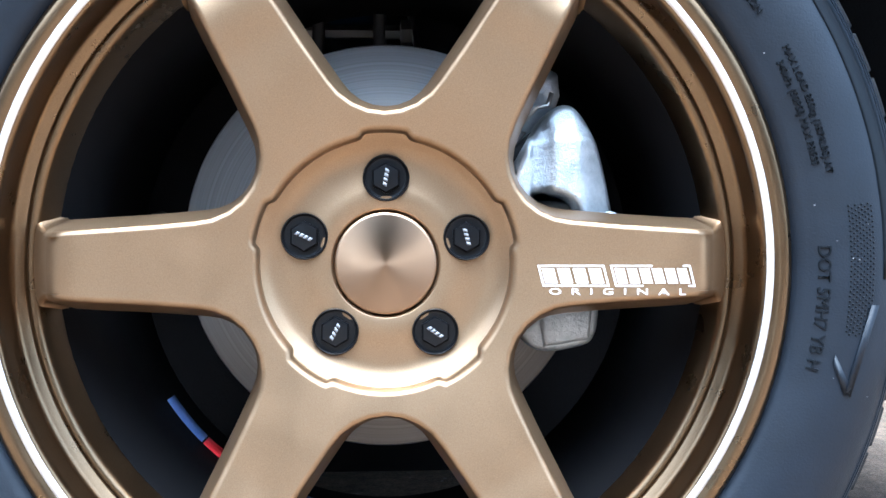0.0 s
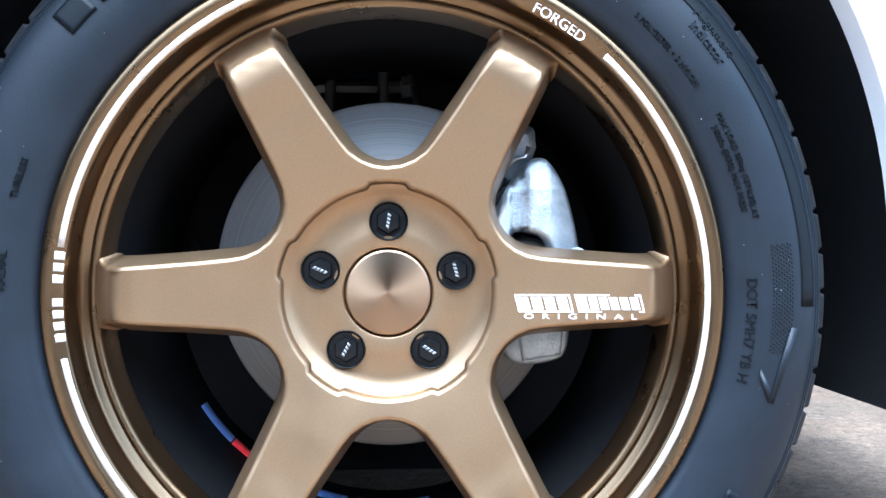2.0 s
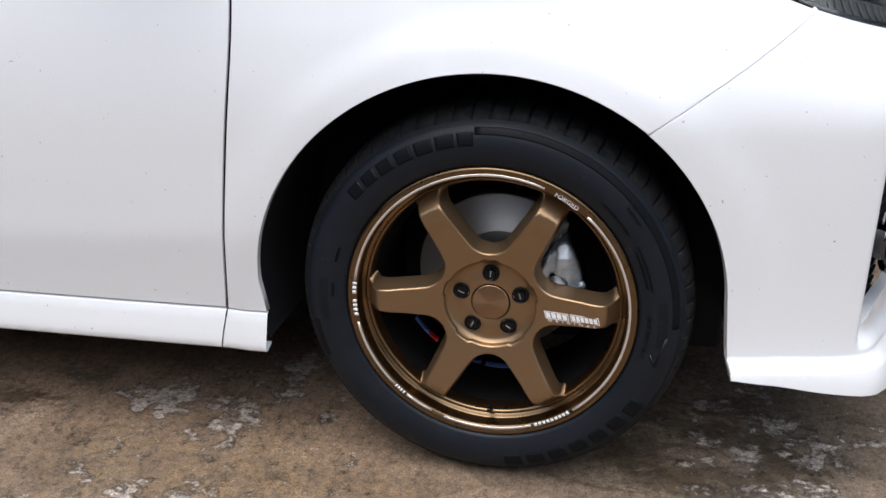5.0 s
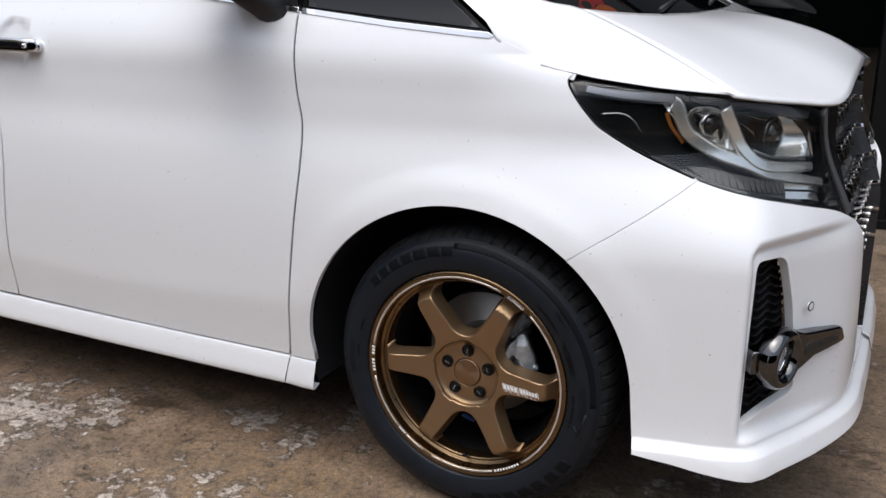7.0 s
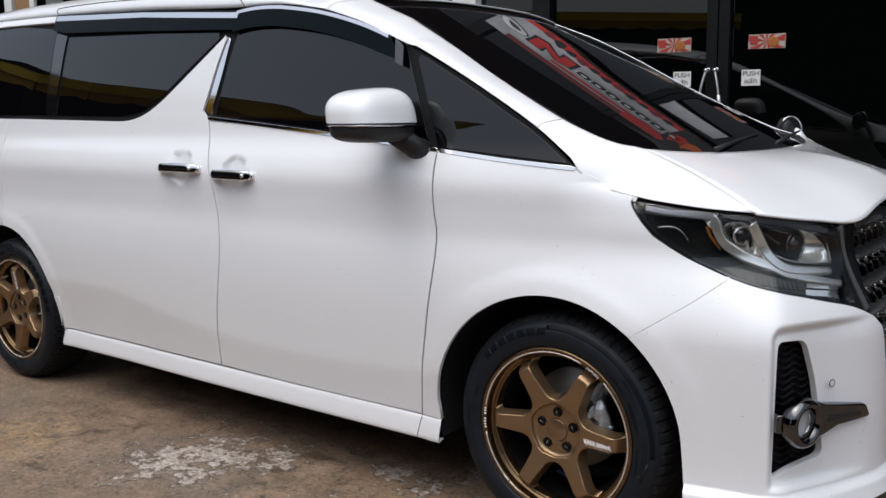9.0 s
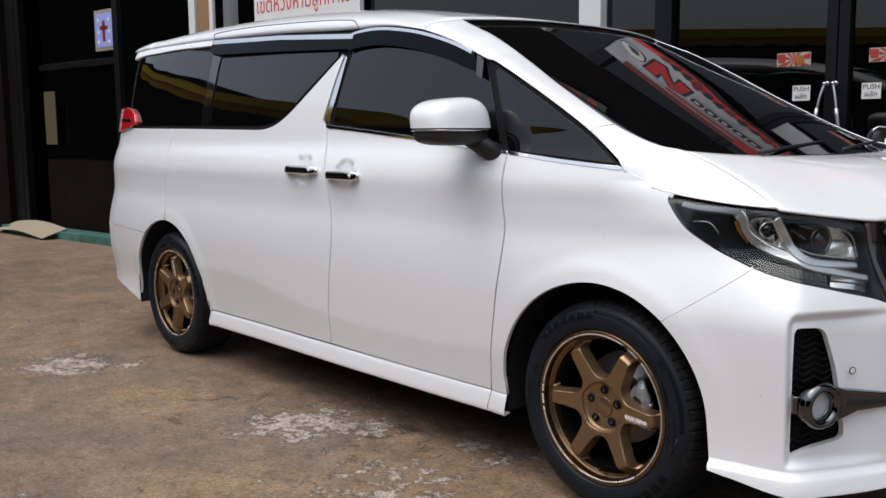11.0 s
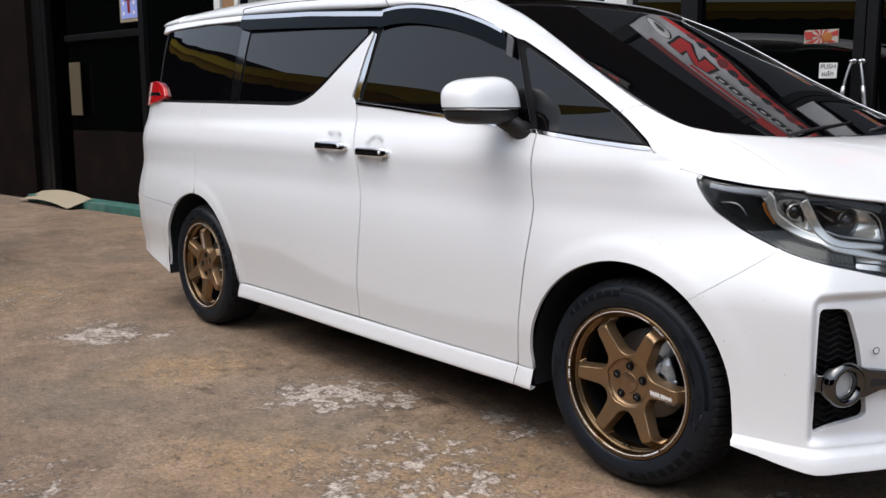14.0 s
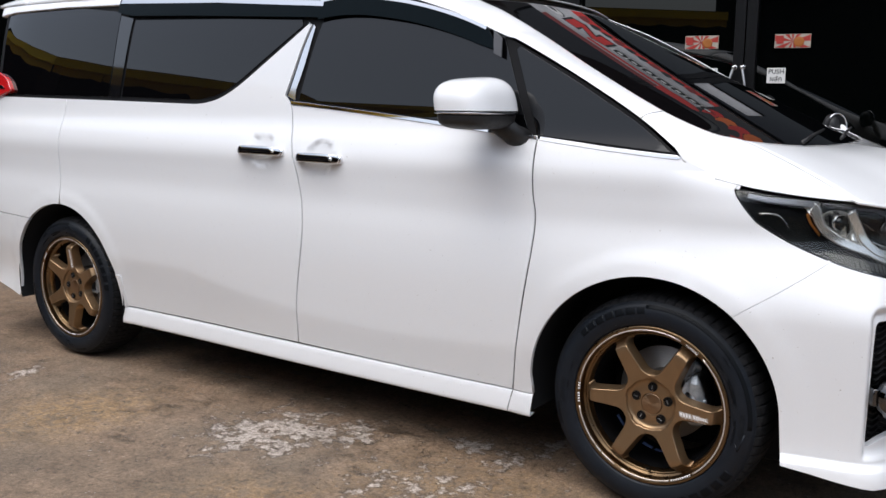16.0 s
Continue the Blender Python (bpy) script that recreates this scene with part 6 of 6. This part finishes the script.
# door pulls: a slim rod with a thicker grip, splayed away from the meeting stiles
for x in (0.160, 0.208):
    pull = tagged(empty("door_pull", FACADE.copy()), "splayed steel door pull on the glass door", "door pull", "door pulls")
    s = -1 if x < 0.19 else 1
    line = curve([(x, -0.062, 1.487), (x + s * 0.024, -0.080, 1.38), (x + s * 0.050, -0.088, 1.18), (x + s * 0.052, -0.088, 1.02), (x + s * 0.030, -0.080, 0.86), (x, -0.062, 0.78)], 5)
    part("pull_bar", add_tube(bmesh.new(), line, 0.0075, 12), STEEL, pull)
    part("grip", add_tube(bmesh.new(), line[6:19], 0.0125, 14), STEEL, pull)
    for z in (1.487, 0.78):
        part("pull_mount", add_tube(bmesh.new(), [(x, 0.0, z), (x, -0.052, z), (x, -0.075, z)], [0.007, 0.007, 0.010], 14), CHROME, pull)
        disc("pull_plate", (x, -0.022, z), (0, -1, 0), 0.014, CHROME, pull, 0.01, 20)

# push signs and stickers on the doors
for x in (0.0, 0.393):
    sign = thing_on_facade("push_sign", "small white push sign stuck on the glass door", "sign", "push signs")
    fbox("card", (x - 0.052, 0.020, 1.395), (x + 0.052, 0.026, 1.485), SIGNWHITE, sign, 0.001)
    bm = text_mesh("PUSH", 0.038, 0.0005)
    for v in bm.verts:
        v.co = Vector((x + v.co.x, 0.0185 - v.co.z, 1.463 + v.co.y))
    part("lettering", bm, SIGNBLACK, sign, smooth=False)
    bm = text_mesh("\u0e1c\u0e25\u0e31\u0e01", 0.040, 0.0005)
    if len(bm.verts):
        for v in bm.verts:
            v.co = Vector((x + v.co.x, 0.0185 - v.co.z, 1.420 + v.co.y))
        part("lettering", bm, SIGNBLACK, sign, smooth=False)
    else:
        bm.free()
for x in (-0.052, 0.473):
    st = thing_on_facade("sticker", "red and white sunburst sticker on the glass door", "sticker", "door stickers")
    fbox("film", (x - 0.10, 0.021, 1.60), (x + 0.10, 0.027, 1.68), OLDFILM, st, 0.0)
    for i in range(9):
        a0, a1 = radians(i * 40), radians(i * 40 + 20)
        pts = [(x, 1.64)]
        for a in (a0, (a0 + a1) / 2, a1):
            k = min(0.098 / max(1e-6, abs(math.cos(a))), 0.038 / max(1e-6, abs(math.sin(a))))
            pts.append((x + k * math.cos(a), 1.64 + k * math.sin(a)))
        part("ray", prism(pts, 0.0205, 0.0195), OLDRED, st, smooth=False)
    disc("emblem", (x + 0.035, 0.0195, 1.635), (0, -1, 0), 0.030, OLDORANGE, st, 0.001, 20)
    fbox("emblem", (x - 0.09, 0.017, 1.625), (x - 0.05, 0.0195, 1.672), OLDRED, st, 0.0)

# large sign over the doors, seen in the windscreen
SIGNGREY = material("weathered grey sign vinyl", (0.42, 0.42, 0.43), 0.45)
drive(SIGNGREY, "Base Color", ramp(SIGNGREY, noise_node(SIGNGREY, 2.5, 6), [(0.35, (0.30, 0.30, 0.31)), (0.65, (0.60, 0.60, 0.61))]))
sign = thing_on_facade("shop_sign", "red, grey and black sign board over the shop doors", "sign")
fbox("board", (-0.80, -0.12, 2.46), (1.10, -0.02, 3.62), SIGNGREY, sign)
fbox("stripe", (-0.80, -0.124, 2.46), (0.62, -0.121, 2.64), RED, sign, 0)
fbox("stripe", (-0.28, -0.124, 3.28), (0.62, -0.121, 3.37), RED, sign, 0)
fbox("stripe", (-0.62, -0.124, 3.44), (0.62, -0.121, 3.62), MAROON, sign, 0)
fbox("field", (0.62, -0.124, 2.46), (1.10, -0.121, 3.62), SIGNBLACK, sign, 0)
part("field", prism(curve([(0.36, 3.62), (0.34, 3.40), (0.45, 3.26), (0.60, 3.30), (0.68, 3.46), (0.66, 3.62)], 5), -0.125, -0.128), RED, sign, smooth=False)
disc("emblem", (-0.66, -0.122, 3.06), (0, -1, 0), 0.125, GREYTRIM, sign, 0.002, 32)
disc("emblem", (-0.66, -0.125, 3.06), (0, -1, 0), 0.112, SIGNWHITE, sign, 0.002, 32)
part("emblem", prism(curve([(-0.72, 3.02), (-0.66, 3.10), (-0.60, 3.06), (-0.64, 3.00)], 5, True), -0.126, -0.129), GREYTRIM, sign, smooth=False)
zig = [(-0.50, 3.20), (-0.50, 2.86), (-0.42, 2.80), (-0.27, 3.02), (-0.27, 2.80), (-0.17, 2.80), (-0.17, 3.14), (-0.26, 3.20), (-0.40, 2.98), (-0.40, 3.20)]
part("emblem", prism(inset(zig, -0.026), -0.121, -0.124), SIGNBLACK, sign, smooth=False)
part("emblem", prism(zig, -0.125, -0.128), RED, sign, smooth=False)
for i in range(7):
    x, z = -0.11 + i * 0.120, 2.96
    blob = rounded([(x, z + 0.17), (x + 0.100, z + 0.17), (x + 0.108, z + 0.02), (x + 0.09, z), (x + 0.008, z), (x, z + 0.03)], 0.035)
    part("emblem", prism(inset(blob, -0.016), -0.121, -0.124), SIGNWHITE, sign, smooth=False)
    part("emblem", prism(blob, -0.125, -0.128), SIGNBLACK, sign, smooth=False)
    part("emblem", prism(rounded([(x + 0.030, z + 0.125), (x + 0.072, z + 0.125), (x + 0.074, z + 0.05), (x + 0.032, z + 0.05)], 0.015), -0.129, -0.131), SIGNWHITE, sign, smooth=False)
for i in range(11):
    x = -0.52 + i * 0.100
    part("emblem", prism(curve([(x, 2.63), (x + 0.060, 2.66 + 0.03 * (i % 2)), (x + 0.085, 2.60), (x + 0.070, 2.52), (x + 0.02, 2.50 + 0.03 * (i % 3))], 3, True), -0.125, -0.127), SIGNBLACK if i % 3 else MAROON, sign, smooth=False)
for i in range(4):
    x = 0.66 + i * 0.105
    part("flame", prism(curve([(x, 2.86), (x + 0.05, 2.80), (x + 0.10, 2.90), (x + 0.085, 3.10), (x + 0.13, 3.26), (x + 0.05, 3.16), (x + 0.02, 3.34), (x - 0.01, 3.08)], 4, True), -0.125, -0.128), ORANGE if i % 2 else RED, sign, smooth=False)
# the banner is drawn larger above: bring it to its height and rising slant
for ob in sign.children:
    for v in ob.data.vertices:
        x = 1.02 * v.co.x - 0.07
        v.co.x, v.co.z = x, 2.13 + 0.50 * (v.co.z - 2.46) + 0.16 * (x + 0.89)
# unseen panel, added to give the pale patch mirrored in the windscreen
grey_board = thing_on_facade("door_board", "pale grey panel added over the shop door", "board")
fbox("board", (0.27, -0.06, 1.98), (0.68, -0.025, 2.20), SIGNGREY, grey_board)
# red sign higher up the front
sign = thing_on_facade("upper_sign", "red sign with black bars high on the shop front", "sign")
fbox("board", (-0.95, -0.06, 4.45), (-0.50, -0.01, 5.20), SIGNBLACK, sign)
for i in range(3):
    part("bar", prism([(-0.92 + i * 0.13, 5.12), (-0.82 + i * 0.13, 5.02), (-0.85 + i * 0.13, 4.50), (-0.93 + i * 0.13, 4.60)], -0.062, -0.065), RED, sign, smooth=False)
# white sign with red words near the back of the van
sign = thing_on_facade("warning_sign", "white shop sign with large red words", "sign")
fbox("board", (-5.02, -0.06, 2.235), (-3.63, -0.01, 2.75), SIGNWHITE, sign)
bm = text_mesh("\u0e40\u0e02\u0e15\u0e2b\u0e27\u0e07\u0e2b\u0e49\u0e32\u0e21\u0e25\u0e39\u0e01\u0e04\u0e49\u0e32\u0e40\u0e02\u0e49\u0e32", 0.19, 0.0005)
if len(bm.verts):
    wide = max(v.co.x for v in bm.verts) - min(v.co.x for v in bm.verts)
    for v in bm.verts:
        v.co = Vector((-4.325 + v.co.x * 1.30 / wide, -0.0615 - v.co.z, 2.385 + v.co.y))
    part("lettering", bm, RED, sign, smooth=False)
else:
    bm.free()
# framed notice and strip on the dark doors
notice = thing_on_facade("notice", "framed blue notice hung on the dark door", "notice")
fbox("frame", (-7.94, -0.02, 2.17), (-7.52, 0.02, 2.62), BOARD, notice)
fbox("card", (-7.90, -0.026, 2.21), (-7.56, -0.021, 2.58), BLUEPRINT, notice, 0)
fbox("bar", (-7.755, -0.030, 2.27), (-7.705, -0.027, 2.50), MAROON, notice, 0)
fbox("bar", (-7.81, -0.030, 2.40), (-7.65, -0.027, 2.44), MAROON, notice, 0)
for x in (-7.86, -7.64):
    for z in (2.25, 2.36, 2.49):
        fbox("bar", (x, -0.030, z), (x + 0.035, -0.027, z + 0.035), SIGNWHITE, notice, 0)
strip = thing_on_facade("paper_strip", "tall buff paper strip beside the dark door", "notice")
fbox("paper", (-9.17, -0.045, 1.12), (-8.90, -0.035, 1.76), OLDPAPER, strip, 0)
ramp_board = tagged(empty("ramp_board"), "warped buff board leaning on the kerb", "board")
part("board", grid_sheet(lambda s, v: Vector((-10.9 + 1.5 * s, 1.35 + 0.30 * v + 0.1 * s, 0.02 + 0.10 * v + 0.05 * math.sin(math.pi * s))), 12, 4), BOARD, ramp_board)

# ---- building across the yard, seen in the glass ----
YELLOW = material("yellow awning", (0.86, 0.60, 0.03), 0.6)
DEEPYELLOW = material("deep yellow valance", (0.58, 0.35, 0.02), 0.7)
opp = tagged(empty("opposite_building"), "low dark shop row with a yellow scalloped awning", "building", kind="structure")
# tall unseen wall, added so the left panes mirror dark instead of sky
part("wall", boxm((-17.4, -14, 0), (-17.0, 0.6, 5.5)), SHADEWALL, opp, smooth=False)
part("wall", boxm((-1.6, -9.6, 0), (14.0, -9.0, 4.2)), SHADEWALL, opp, smooth=False)
AWNING = [(-7.2, -0.45), (-6.95, -1.9), (-6.5, -2.25), (-5.2, -2.85), (-3.6, -3.8), (-1.2, -5.29)]


def stretch_of_row(a, b):
    """One straight stretch: wall, roof edge, fascia and scalloped valance."""
    along_x = (Vector(b) - Vector(a))
    length, turn = along_x.length, math.degrees(math.atan2(along_x.y, along_x.x))
    at = pose(a[0], a[1], 0, 0, 0, turn)

    def put(name, bm, mat):
        bmesh.ops.transform(bm, matrix=at, verts=bm.verts)
        part(name, bm, mat, opp, smooth=False)
    side = -1
    put("wall", boxm((-0.05, side * 0.55, 0), (length + 0.05, side * 0.45, 2.62)), SHADEWALL)
    put("awning_roof", boxm((0, side * 0.5, 2.585), (length, 0.0, 2.60)), YELLOW)
    put("fascia", boxm((0, -0.02, 2.485), (length, 0.0, 2.60)), YELLOW)
    n = max(4, int(length / 0.04))
    put("valance", grid_sheet(lambda s, v: Vector((length * s, -0.03, 2.485 - v * (0.085 + 0.03 * abs(math.sin(length * s * 7.0))))), n, 1), DEEPYELLOW)


for a, b in zip(AWNING, AWNING[1:]):
    stretch_of_row(a, b)
